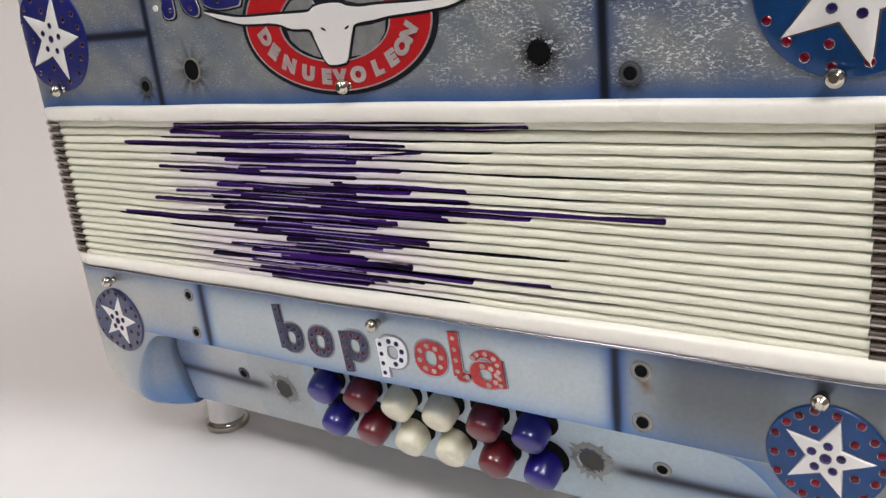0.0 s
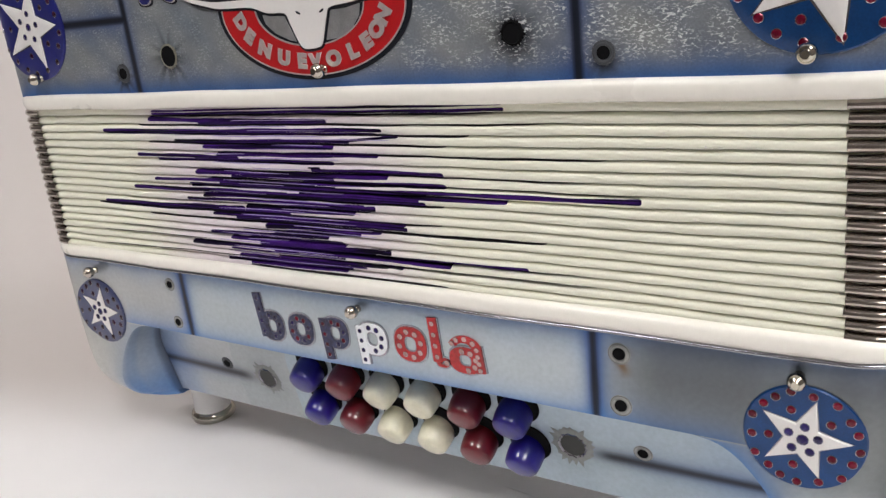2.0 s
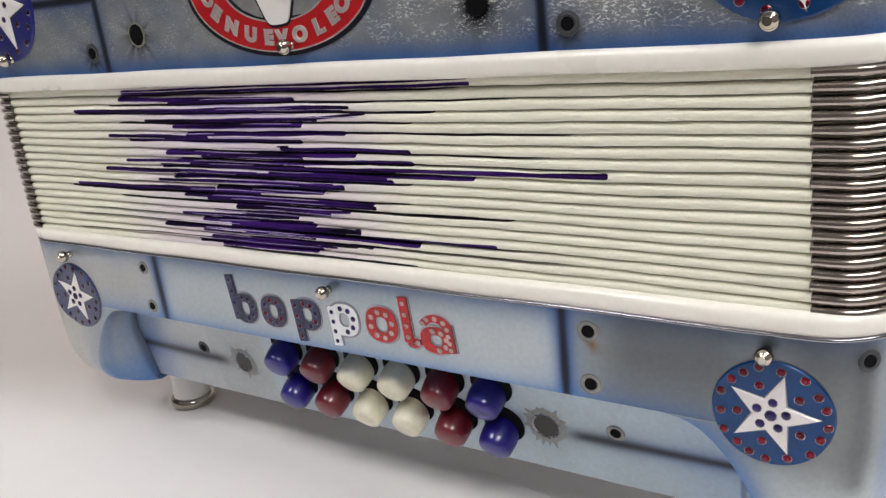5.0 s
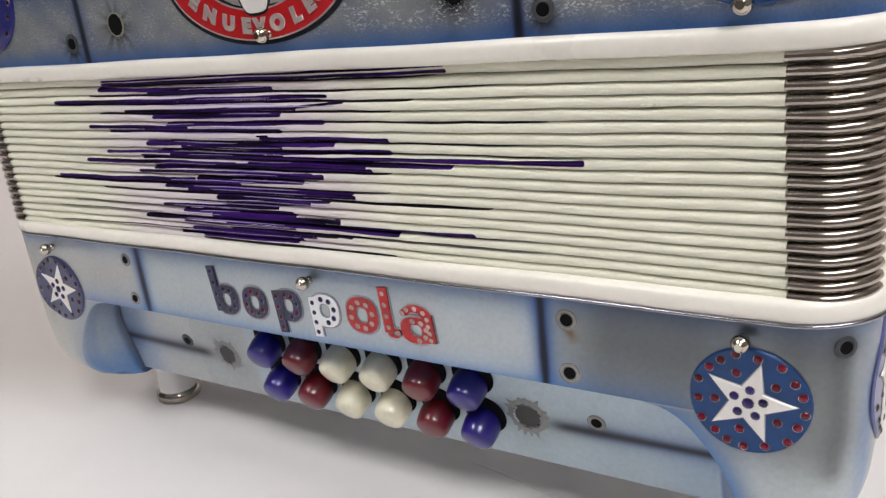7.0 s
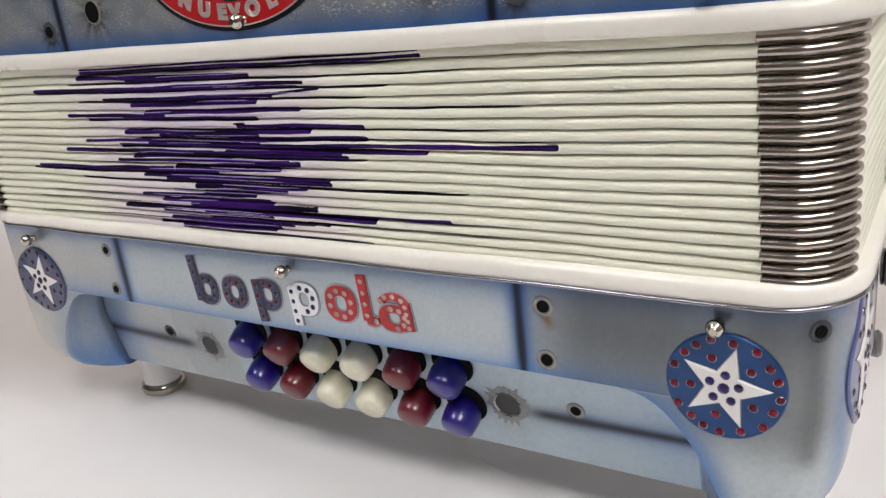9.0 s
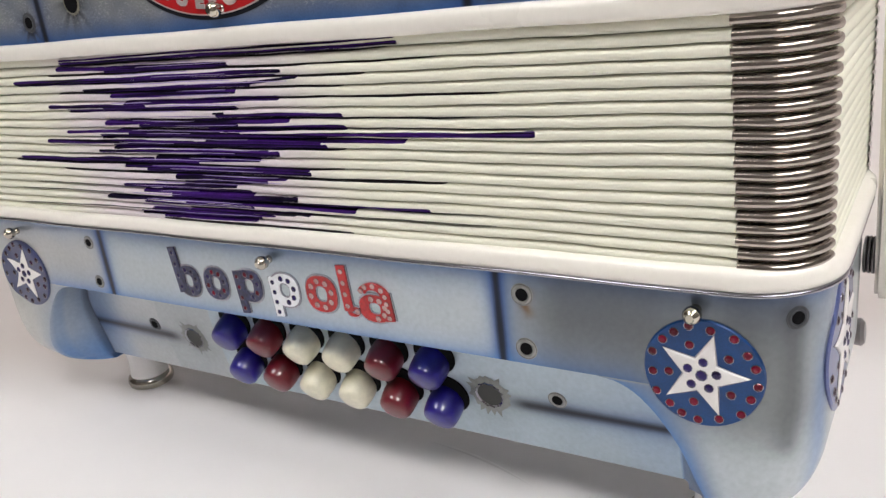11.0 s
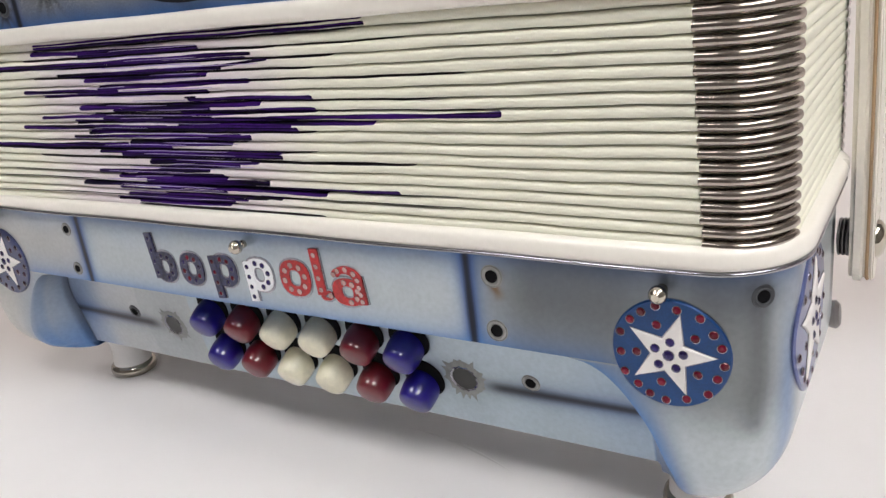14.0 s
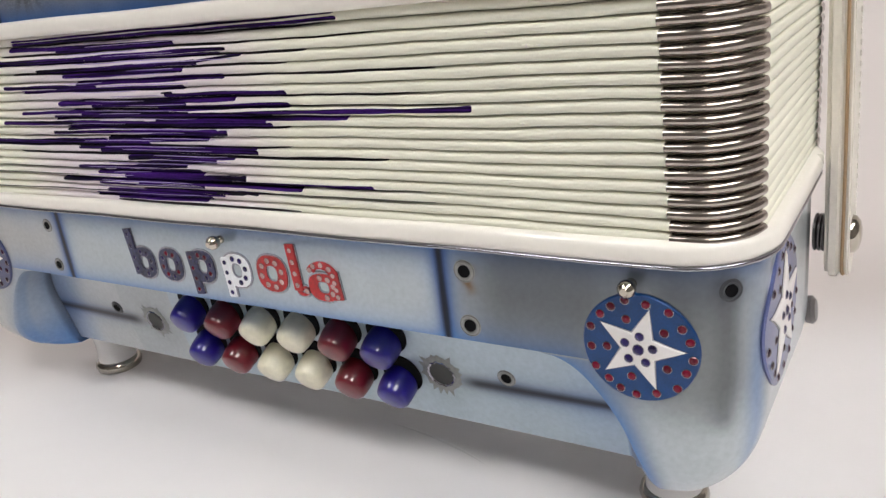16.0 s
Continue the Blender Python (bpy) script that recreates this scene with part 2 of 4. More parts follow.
def on_plan(u, out=0.0, tight=True):
    """Point and normal in plan at the length u along the front from its middle, round a corner and along the side.
    out: how far outside the surface."""
    s = 1 if u >= 0 else -1
    u = abs(u)
    if u <= FLAT:
        x, y, nx, ny = u, 0.0, 0.0, -1.0
    elif u <= FLAT + ARC:
        a = (u - FLAT) / CORNER
        nx, ny = math.sin(a), -math.cos(a)
        x, y = FLAT + CORNER * nx, CORNER + CORNER * ny
    else:
        x, y, nx, ny = HX, CORNER + (u - FLAT - ARC), 1.0, 0.0
        if y > DEPTH - CORNER:
            a = min((y - (DEPTH - CORNER)) / CORNER, math.pi / 2)
            nx, ny = math.cos(a), math.sin(a)
            x, y = FLAT + CORNER * nx, DEPTH - CORNER + CORNER * ny
            if (u - FLAT - ARC - (DEPTH - 2 * CORNER)) > ARC:
                x -= u - FLAT - ARC - (DEPTH - 2 * CORNER) - ARC
    if tight and s < 0:
        # the boxes' far front corner is sharper than the edging round it
        out = out + 0.0028 * max(0.0, -2 * nx * ny)
    x, y = x + out * nx, y + out * ny
    return s * x, y, s * nx, ny


U_SIDE_END = FLAT + ARC + (DEPTH - 2 * CORNER)
U_BACK = U_SIDE_END + ARC + FLAT


def stations(step_front, n_corner, step_side):
    """Lengths u all round the plan, from the back's middle over the front to the back's middle."""
    half = list(np.linspace(0, FLAT, max(2, round(FLAT / step_front)), endpoint=False))
    half += list(np.linspace(FLAT, FLAT + ARC, n_corner, endpoint=False))
    half += list(np.linspace(FLAT + ARC, U_SIDE_END, max(2, round((DEPTH - 2 * CORNER) / step_side)), endpoint=False))
    half += list(np.linspace(U_SIDE_END, U_SIDE_END + ARC, 6, endpoint=False))
    half += list(np.linspace(U_SIDE_END + ARC, U_BACK, 5))
    return [-u for u in half[:0:-1]][1:] + half


def surf(u, v, w=0.0):
    """A point of the body's skin: u along the plan, height v, w outside it."""
    x, y, _, _ = on_plan(u, w)
    return (x, y, v)


def seat(u, v, w=0.0):
    """The pose of a thing seated on the skin, its local z pointing out, its local y up."""
    x, y, nx, ny = on_plan(u, w)
    z = Vector((nx, ny, 0))
    up = Vector((0, 0, 1))
    m = Matrix((up.cross(z), up, z)).transposed().to_4x4()
    return Matrix.Translation((x, y, v)) @ m


def smooth_step(a, b, x):
    t = np.clip((x - a) / (b - a), 0, 1)
    return t * t * (3 - 2 * t)


def blend(c, d, k):
    k = np.clip(k, 0, 1)[..., None]
    return c * (1 - k) + d * k


def wobble(u, v, f, seed):
    """Slow unevenness of an airbrushed edge, about -1 to 1."""
    return (np.sin(u * f + seed) + np.sin(v * f * 1.7 + seed * 2.3) + np.sin((u + v) * f * 2.3 + seed * 0.7)) / 3


C = {k: np.array(lin(*v)[:3]) for k, v in {
    "silver": (150, 156, 157), "warm": (198, 198, 193), "wall": (140, 150, 158), "mist": (176, 182, 186), "pale": (193, 203, 208), "ice": (176, 193, 205), "blue": (60, 116, 182), "deep": (24, 64, 128), "seam": (7, 12, 26),
    "steel": (144, 147, 147), "steel_blue": (74, 98, 130), "rust": (112, 82, 44), "soot_and_shade": (52, 54, 60)}.items()}

# ---- the lower (bass) box ----
Z_BASE, Z_LEDGE, Z_TOP = 0.0210, 0.0642, 0.0925
Z_BAND = 0.0238
SEAM = 0.0805
LEG = 0.1222
TILT_BAND = 12.0


def band_y(z):
    """How far the button strip lies behind the front, by height: it leans back towards its foot."""
    return 0.0166 + 0.2126 * (0.0425 - z)


def leg_edge(z):
    """Half-width of the recess by height, with a round upper corner."""
    t = np.clip((z - 0.0442) / 0.020, 0, 1)
    return LEG - 0.018 * (1 - np.sqrt(np.maximum(1 - t * t, 0)))


def band_seat(x, z, w=0.0):
    """The pose of a thing seated on the button strip, its local z pointing out of it."""
    return Matrix.Translation((x, band_y(z), z)) @ pose(0, 0, 0, 90 + TILT_BAND, 0, 0) @ Matrix.Translation((0, 0, w))


def bass_paint(u, y, z):
    a = np.abs(u)
    n = wobble(u, z, 120, 1.0)
    col = np.tile(C["silver"], (len(u), 1))
    inner = (a < SEAM) & (z >= Z_LEDGE)
    col = blend(col, C["pale"], (0.72 + 0.10 * smooth_step(0.0, 0.05, u)) * inner * smooth_step(0.0, 0.012, Z_TOP - z))
    # left outer plate lightened: its brighter reflection is put into the paint
    col = blend(col, C["warm"], 0.65 * (u < -SEAM))
    in_recess = (z < Z_LEDGE) & (a < LEG - 0.0005) & (y < 0.03)
    # airbrushed blue along the plates' edges
    d_seam = np.where(z >= Z_LEDGE - 0.0005, np.abs(a - SEAM), 1.0)
    d_top = Z_TOP - z
    d_ledge = np.where(z >= Z_LEDGE, z - Z_LEDGE, 1.0)
    col = blend(col, C["blue"], 0.95 * np.exp(-np.maximum(d_top, 0) / (0.0042 + 0.001 * n)))
    # navy airbrush under the white edging, deepened with the edging's painted shadow
    col = blend(col, C["deep"], 0.85 * np.exp(-(d_top / 0.0033) ** 2))
    col = blend(col, C["seam"], 0.75 * np.exp(-((d_top - 0.0012) / 0.0010) ** 2))
    col = blend(col, C["blue"], 0.85 * np.exp(-d_seam / (0.0028 + 0.0007 * n)))
    col = blend(col, C["deep"], 0.9 * np.exp(-(d_seam / 0.0028) ** 2))
    col = blend(col, C["blue"], 0.75 * np.exp(-d_ledge / np.where(a > SEAM, 0.0048, 0.0030)) * smooth_step(0.128, 0.114, a))
    col = blend(col, C["seam"], 0.98 * np.exp(-((d_seam + 0.0002 * n) / 0.0012) ** 3))
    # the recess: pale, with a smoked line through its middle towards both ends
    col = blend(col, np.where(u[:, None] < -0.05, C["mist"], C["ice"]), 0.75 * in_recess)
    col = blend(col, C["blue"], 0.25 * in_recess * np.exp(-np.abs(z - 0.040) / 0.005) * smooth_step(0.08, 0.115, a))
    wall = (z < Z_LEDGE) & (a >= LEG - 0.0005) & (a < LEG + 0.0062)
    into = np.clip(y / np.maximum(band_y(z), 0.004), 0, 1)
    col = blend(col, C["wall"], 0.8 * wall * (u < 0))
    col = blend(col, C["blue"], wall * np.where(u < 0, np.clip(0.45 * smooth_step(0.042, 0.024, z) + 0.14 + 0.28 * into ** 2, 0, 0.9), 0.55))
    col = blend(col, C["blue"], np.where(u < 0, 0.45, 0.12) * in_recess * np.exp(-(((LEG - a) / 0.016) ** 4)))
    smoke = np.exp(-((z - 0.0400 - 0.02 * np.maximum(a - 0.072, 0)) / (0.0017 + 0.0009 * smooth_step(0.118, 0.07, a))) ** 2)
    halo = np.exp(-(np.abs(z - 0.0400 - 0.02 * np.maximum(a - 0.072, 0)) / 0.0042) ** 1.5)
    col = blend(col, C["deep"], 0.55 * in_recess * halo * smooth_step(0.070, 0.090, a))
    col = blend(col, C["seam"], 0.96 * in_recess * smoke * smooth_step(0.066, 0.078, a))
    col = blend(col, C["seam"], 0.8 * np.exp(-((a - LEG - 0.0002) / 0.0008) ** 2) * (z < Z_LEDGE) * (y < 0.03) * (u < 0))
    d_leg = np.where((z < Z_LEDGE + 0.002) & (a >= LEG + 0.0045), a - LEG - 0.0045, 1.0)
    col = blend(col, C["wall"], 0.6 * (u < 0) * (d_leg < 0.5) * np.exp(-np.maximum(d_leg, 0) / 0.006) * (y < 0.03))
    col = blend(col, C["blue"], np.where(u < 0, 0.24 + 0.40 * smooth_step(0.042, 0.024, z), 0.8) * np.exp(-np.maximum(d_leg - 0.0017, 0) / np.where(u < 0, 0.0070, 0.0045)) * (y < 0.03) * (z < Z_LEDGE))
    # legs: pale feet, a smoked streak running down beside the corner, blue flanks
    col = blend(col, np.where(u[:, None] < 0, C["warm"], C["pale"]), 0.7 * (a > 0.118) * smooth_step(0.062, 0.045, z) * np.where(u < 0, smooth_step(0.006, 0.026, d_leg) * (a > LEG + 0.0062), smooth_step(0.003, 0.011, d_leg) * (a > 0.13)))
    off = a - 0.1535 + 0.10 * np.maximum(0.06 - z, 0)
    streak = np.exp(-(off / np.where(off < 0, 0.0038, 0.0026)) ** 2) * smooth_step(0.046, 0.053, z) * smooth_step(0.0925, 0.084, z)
    col = blend(col, C["soot_and_shade"], np.where(u > 0, 0.52, 0.15) * streak)
    # right half's dim reflection painted in: corner, outer plate, round the stud
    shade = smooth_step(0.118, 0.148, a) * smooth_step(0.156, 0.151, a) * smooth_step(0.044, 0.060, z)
    col = blend(col, C["soot_and_shade"], np.where(u > 0, 0.36, 0.04) * shade)
    col = blend(col, C["soot_and_shade"], np.where(u > 0, 0.66, 0.0) * (0.6 + 0.4 * smooth_step(Z_LEDGE, Z_LEDGE + 0.016, z)) * (a > SEAM) * smooth_step(0.142, 0.118, a) * (z > Z_LEDGE) * smooth_step(0.0, 0.02, a - SEAM))
    col = blend(col, C["soot_and_shade"], np.where(u > 0, 0.5, 0.0) * np.exp(-((a - 0.142) / 0.010) ** 2 - ((z - 0.084) / 0.010) ** 2))
    flank = np.exp(-((a - 0.1615) / 0.0035) ** 2)
    col = blend(col, C["blue"], 0.48 * flank * smooth_step(0.092, 0.060, z))
    col = blend(col, C["pale"], 0.85 * smooth_step(0.166, 0.172, a))
    side_seam = np.exp(-((a - 0.2225) / 0.0045) ** 4)
    col = blend(col, C["seam"], 0.8 * side_seam * smooth_step(0.052, 0.060, z))
    # rust run under a rivet
    run = np.exp(-((u - 0.0885 - 0.0006 * np.sin(z * 900)) / 0.0015) ** 2) * smooth_step(0.076, 0.081, z) * smooth_step(0.087, 0.0845, z)
    col = blend(col, C["rust"], 0.9 * run)
    # soot round the shots
    for ux, zz, r, k in ((0.0652, 0.0415, 0.0085, 0.35), (-0.0635, 0.0413, 0.0085, 0.35), (0.1535, 0.0858, 0.004, 0.7), (-0.1535, 0.0858, 0.004, 0.7)):
        d = np.hypot(u - ux, z - zz + 0.001)
        col = blend(col, C["soot_and_shade"], k * np.exp(-(d / r) ** 2) * (0.85 + 0.15 * np.sin(np.arctan2(z - zz, u - ux) * 9)))
    return col


def skin(name, zs, us, place, paint, mat, parent, label):
    """A painted closed shell: rings at the heights zs over the stations us."""
    verts, faces, uu, yy, zz = [], [], [], [], []
    k = len(us)
    for row, z in enumerate(zs):
        for u in us:
            p = place(u, z, row)
            verts.append(p)
            uu.append(u), yy.append(p[1]), zz.append(z)
    for r in range(len(zs) - 1):
        for i in range(k):
            j = (i + 1) % k
            faces.append((r * k + i, r * k + j, (r + 1) * k + j, (r + 1) * k + i))
    faces.append(list(range(k))[::-1])
    faces.append([(len(zs) - 1) * k + i for i in range(k)])
    me = mesh(name, verts, faces, True, 38)
    col = paint(np.array(uu), np.array(yy), np.array(zz))
    if col.shape[1] == 3:
        col = np.concatenate([col, np.ones((len(col), 1))], 1)
    attr = me.color_attributes.new("paint", "FLOAT_COLOR", "POINT")
    attr.data.foreach_set("color", col.astype(np.float32).ravel())
    return part(name, me, mat, parent, label)


accordion = new("accordion")
tagged(accordion, "button accordion airbrushed as riveted steel, with white purple-streaked bellows", "accordion")

BOTTOM_R, FRONT_R = 0.032, 0.020
lower_z = [Z_BASE + 0.005 * (i / 12) ** 2 for i in range(12)] + list(np.linspace(Z_BASE + 0.005, Z_LEDGE, 62)) + \
    list(np.linspace(Z_LEDGE + 0.00005, Z_TOP + 0.002, 56))


def bass_place(u, z, row):
    a = abs(u)
    x, y, nx, ny = on_plan(u)
    x0 = x
    s = 1 if x >= 0 else -1
    x = abs(x)
    h = Z_BASE + BOTTOM_R - z
    outer = HX
    if h > 0:
        outer = HX - (0.0215 if x0 > 0 else 0.0310) * (1 - math.sqrt(max(1 - (h / BOTTOM_R) ** 2, 0)))
    g = Z_BASE + FRONT_R - z
    if g > 0:
        cut = FRONT_R - math.sqrt(max(FRONT_R ** 2 - g * g, 0))
        y = cut + y * (DEPTH - 2 * cut) / DEPTH
    if ny < 0 and z < 0.060:
        # the legs round off towards the flanks lower down
        y += 0.004 * ((0.060 - z) / 0.039) ** 2 * float(smooth_step(0.126, HX, np.array(x))) * (1 - y / DEPTH)
    if a > U_SIDE_END or z > Z_LEDGE:
        return (s * x * outer / HX, y, z)
    # front and flank below the ledge: button strip, the leg's inner wall, the leg
    edge = float(leg_edge(np.array(z)))
    lip = min(edge + 0.0025 + 0.0095 * float(smooth_step(0.060, 0.026, np.array(z))), outer - 0.004)
    deep = band_y(z) if z > Z_BAND else band_y(Z_BAND) + (Z_BAND - z) * 4
    if a <= LEG:
        return (s * x * edge / LEG, max(y, deep), z)
    if a < LEG + 0.0062:
        t = (a - LEG) / 0.0062
        deep = band_y(max(z, Z_BAND))
        y = max(y, y + (deep - y) * (1 - t if t < 0.7 else 0.3 * ((1 - t) / 0.3) ** 2))
        return (s * (edge + (lip - edge) * t), y, z)
    low = lip + (x - LEG - 0.0062) * (outer - lip) / (HX - LEG - 0.0062)
    high = x if a > FLAT else lip + (x - LEG - 0.0062) * (FLAT - lip) / (FLAT - LEG - 0.0062)
    k = float(smooth_step(0.046, Z_LEDGE, np.array(z)))
    return (s * (low * (1 - k) + high * k * outer / HX), y, z)


lower_u = sorted(set([u for u in stations(0.0006, 20, 0.0015) if not LEG - 0.002 < abs(u) < LEG + 0.008] +
                     [s * (LEG + d) for s in (1, -1) for d in (-0.0016, -0.0008, 0.0, 0.0007, 0.0014, 0.0022, 0.003, 0.0038, 0.0045, 0.0052, 0.0062, 0.0074)]))
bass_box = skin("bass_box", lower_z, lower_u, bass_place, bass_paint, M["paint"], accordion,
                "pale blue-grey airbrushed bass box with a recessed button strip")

# ---- the upper (treble) box ----
def treble_paint(u, y, z):
    a = np.abs(u)
    n = wobble(u, z, 150, 3.0)
    col = np.tile(C["steel"], (len(u), 1))
    d_low = z - 0.1552
    d_seam = np.abs(a - SEAM)
    d_row = np.where(a > SEAM, np.abs(z - 0.1795), 1.0)
    col = blend(col, C["steel_blue"], 0.20 + 0.22 * n)
    col = blend(col, C["deep"], 0.9 * np.exp(-d_low / (0.0042 + 0.001 * n)))
    col = blend(col, C["blue"], 0.45 * np.exp(-(d_low / 0.0035) ** 2))
    d = np.minimum(d_seam, d_row)
    col = blend(col, C["deep"], 0.85 * np.exp(-d / (0.0034 + 0.0008 * n)))
    col = blend(col, C["seam"], 0.98 * np.exp(-(d / 0.0014) ** 4))
    for ux, zz, r in ((-0.0624, 0.1668, 0.0060), (0.0636, 0.1675, 0.0070), (-0.0872, 0.1610, 0.004), (0.0870, 0.1608, 0.004)):
        q = np.hypot(u - ux, z - zz + 0.001)
        way = np.arctan2(z - zz, u - ux)
        ray = 1 + (0.35 if ux > 0 else 1.0) * (0.26 * np.sin(way * 9 + ux * 50) + 0.20 * np.sin(way * 14 + 1.3) + 0.06 * np.sin(way * 31))
        col = blend(col, C["soot_and_shade"], 0.8 * np.exp(-(q / (r * ray)) ** 3))
        col = blend(col, C["seam"], 0.95 * np.exp(-(q / (0.60 * r * (0.7 + 0.3 * ray))) ** 4))
    foil = (0.30 + 0.70 * smooth_step(-0.01, 0.055, u)) * smooth_step(0.1575, 0.163, z) * smooth_step(0.0012, 0.003, d) * (a < 0.15)
    return np.concatenate([col, foil[:, None]], 1)


treble_box = skin("treble_box", list(np.linspace(0.1545, 0.205, 90)) + [0.21, 0.235, 0.24, 0.242],
                  stations(0.0006, 12, 0.005),
                  lambda u, z, row: on_plan(u, -0.004 if z > 0.241 else (-0.001 if z > 0.239 else 0.0))[:2] + (z,),
                  treble_paint, M["foil"], accordion, "dark steel-blue airbrushed treble box with silver flakes")

# ---- white trims at both ends of the bellows ----
def trim_mesh(z0, z1, bulge, rise=0.0):
    verts, faces = [], []
    us = stations(0.006, 14, 0.006)
    n = 11
    low, high = z0, z1
    for u in us:
        z1 = high + rise * min(0.08, max(-0.14, u))
        zc, hz = (low + z1) / 2, (z1 - low) / 2
        for i in range(n):
            a = -math.pi / 2 + math.pi * i / (n - 1)
            c, s = math.cos(a), math.sin(a)
            o = bulge * (abs(c) ** 0.55)
            if i in (0, n - 1):
                o = -0.002
            x, y, _, _ = on_plan(u, o, False)
            verts.append((x, y, zc + hz * (1 if s > 0 else -1) * abs(s) ** 0.8 + 0.00012 * math.sin(u * 90)))
    k = len(us)
    for i in range(k):
        j = (i + 1) % k
        faces += [(i * n + q, j * n + q, j * n + q + 1, i * n + q + 1) for q in range(n - 1)]
    return mesh("trim", verts, faces, True, 60)


part("trim", trim_mesh(0.0912, 0.0963, 0.0030, 0.006), M["celluloid"], accordion, "rounded glossy white celluloid edging")
part("trim", trim_mesh(0.1499, 0.1554, 0.0031), M["celluloid"], accordion, "rounded glossy white celluloid edging")
rim = trim_mesh(0.0902, 0.0916, 0.0027)
part("chrome_bead", rim, M["setting"], accordion, "thin bright bead under the white edging")

# ---- bellows ----
FOLDS, ZB0, ZB1 = 19, 0.0952, 0.1508
# the bellows sit a little to one side of the boxes, with tighter corners
FOLD_R, FOLD_HX, FOLD_DEPTH = 0.0132, (0.1577, 0.1598), 0.0985
CLIP0 = 0.1398


def fold_plan(u, out=0.0):
    """Point in plan on the bellows at the length u along their front, round a corner and along the flank to the back's middle."""
    s, hx = (1, FOLD_HX[0]) if u >= 0 else (-1, FOLD_HX[1])
    u, flat, arc, side = abs(u), hx - FOLD_R, FOLD_R * math.pi / 2, FOLD_DEPTH - 2 * FOLD_R
    if u <= flat:
        return s * u, -out
    if u <= flat + arc:
        a = (u - flat) / FOLD_R
        return s * (flat + (FOLD_R + out) * math.sin(a)), FOLD_R - (FOLD_R + out) * math.cos(a)
    u -= flat + arc
    if u <= side:
        return s * (hx + out), FOLD_R + u
    u -= side
    if u <= arc:
        a = u / FOLD_R
        return s * (flat + (FOLD_R + out) * math.cos(a)), FOLD_DEPTH - FOLD_R + (FOLD_R + out) * math.sin(a)
    return s * max(0.0, flat - (u - arc)), FOLD_DEPTH + out


def fold_stations(step):
    """Lengths u all round the bellows, denser in the corners."""
    sides = []
    for hx in FOLD_HX:
        flat, arc, side = hx - FOLD_R, FOLD_R * math.pi / 2, FOLD_DEPTH - 2 * FOLD_R
        us, start = [], 0.0
        for length, n in ((flat, round(flat / step)), (arc, 10), (side, round(side / 0.006)), (arc, 6), (flat, 5)):
            us += list(np.linspace(start, start + length, n, endpoint=False))
            start += length
        sides.append(us + [start])
    return [-u for u in sides[1][:0:-1]][1:] + sides[0]




def ramp(a, b, x):
    t = min(1.0, max(0.0, (x - a) / (b - a)))
    return t * t * (3 - 2 * t)


def groove(k, u):
    """Height of the groove under fold k: the folds sag a little in their middle and settle unevenly."""
    u = min(0.15, max(-0.15, u))
    low = 0.0983 + 0.006 * min(u, 0.06) - 0.0003 * ramp(0.09, 0.12, u)
    top = 0.1472 + 0.0004 * u
    sag = 0.0007 - 0.00055 * ramp(0.09, 0.13, u) - 0.0002 * ramp(0.09, 0.13, -u)
    return low + (top - low) * (k - 1) / 17 - sag * 4 * (k - 1) * (18 - k) / 289 \
        + 0.00013 * math.sin(u * 70 + k * 0.5) + 0.00008 * math.sin(u * 190 + k * 1.9) + 0.00005 * math.sin(u * 420 + k * 2.7)


def fold_height(h, u):
    """Height at the fold count h: its whole part names the groove below, its rest the way up to the next."""
    k = math.floor(h)
    z0, z1 = groove(k, u), groove(k + 1, u)
    return z0 + (h - k) * (z1 - z0)


def shallow(u):
    """How much shallower the folds lie along the flanks than along the front."""
    return 0.0014 * ramp(FOLD_HX[0] - FOLD_R * 0.2, FOLD_HX[0] + FOLD_R, abs(u))


def fold_out(h, u, lift=0.0, power=2.6):
    """How far the rounded cloth stands out at the fold count h."""
    q = 2 * (h - math.floor(h)) - 1
    a = shallow(u)
    return -0.0020 + a + (0.0022 - a) * math.sqrt(max(0.0, 1 - abs(q) ** power)) + lift


def rib(k, us, f0, f1, n, lift=0.0, ends=False, power=2.6):
    """A fold's rounded rib over the stations us, between the fractions f0 and f1 of its height."""
    verts, faces = [], []
    for u in us:
        for i in range(n):
            f = f0 + (f1 - f0) * i / (n - 1)
            o = fold_out(k + min(f, 0.9999), u, lift, power)
            if ends and i in (0, n - 1):
                o -= lift * 2
            x, y = fold_plan(u, o)
            verts.append((x, y, fold_height(k + f, u)))
    for i in range(len(us) - 1):
        faces += [(i * n + q, (i + 1) * n + q, (i + 1) * n + q + 1, i * n + q + 1) for q in range(n - 1)]
    return mesh("rib", verts, faces, True, 70)


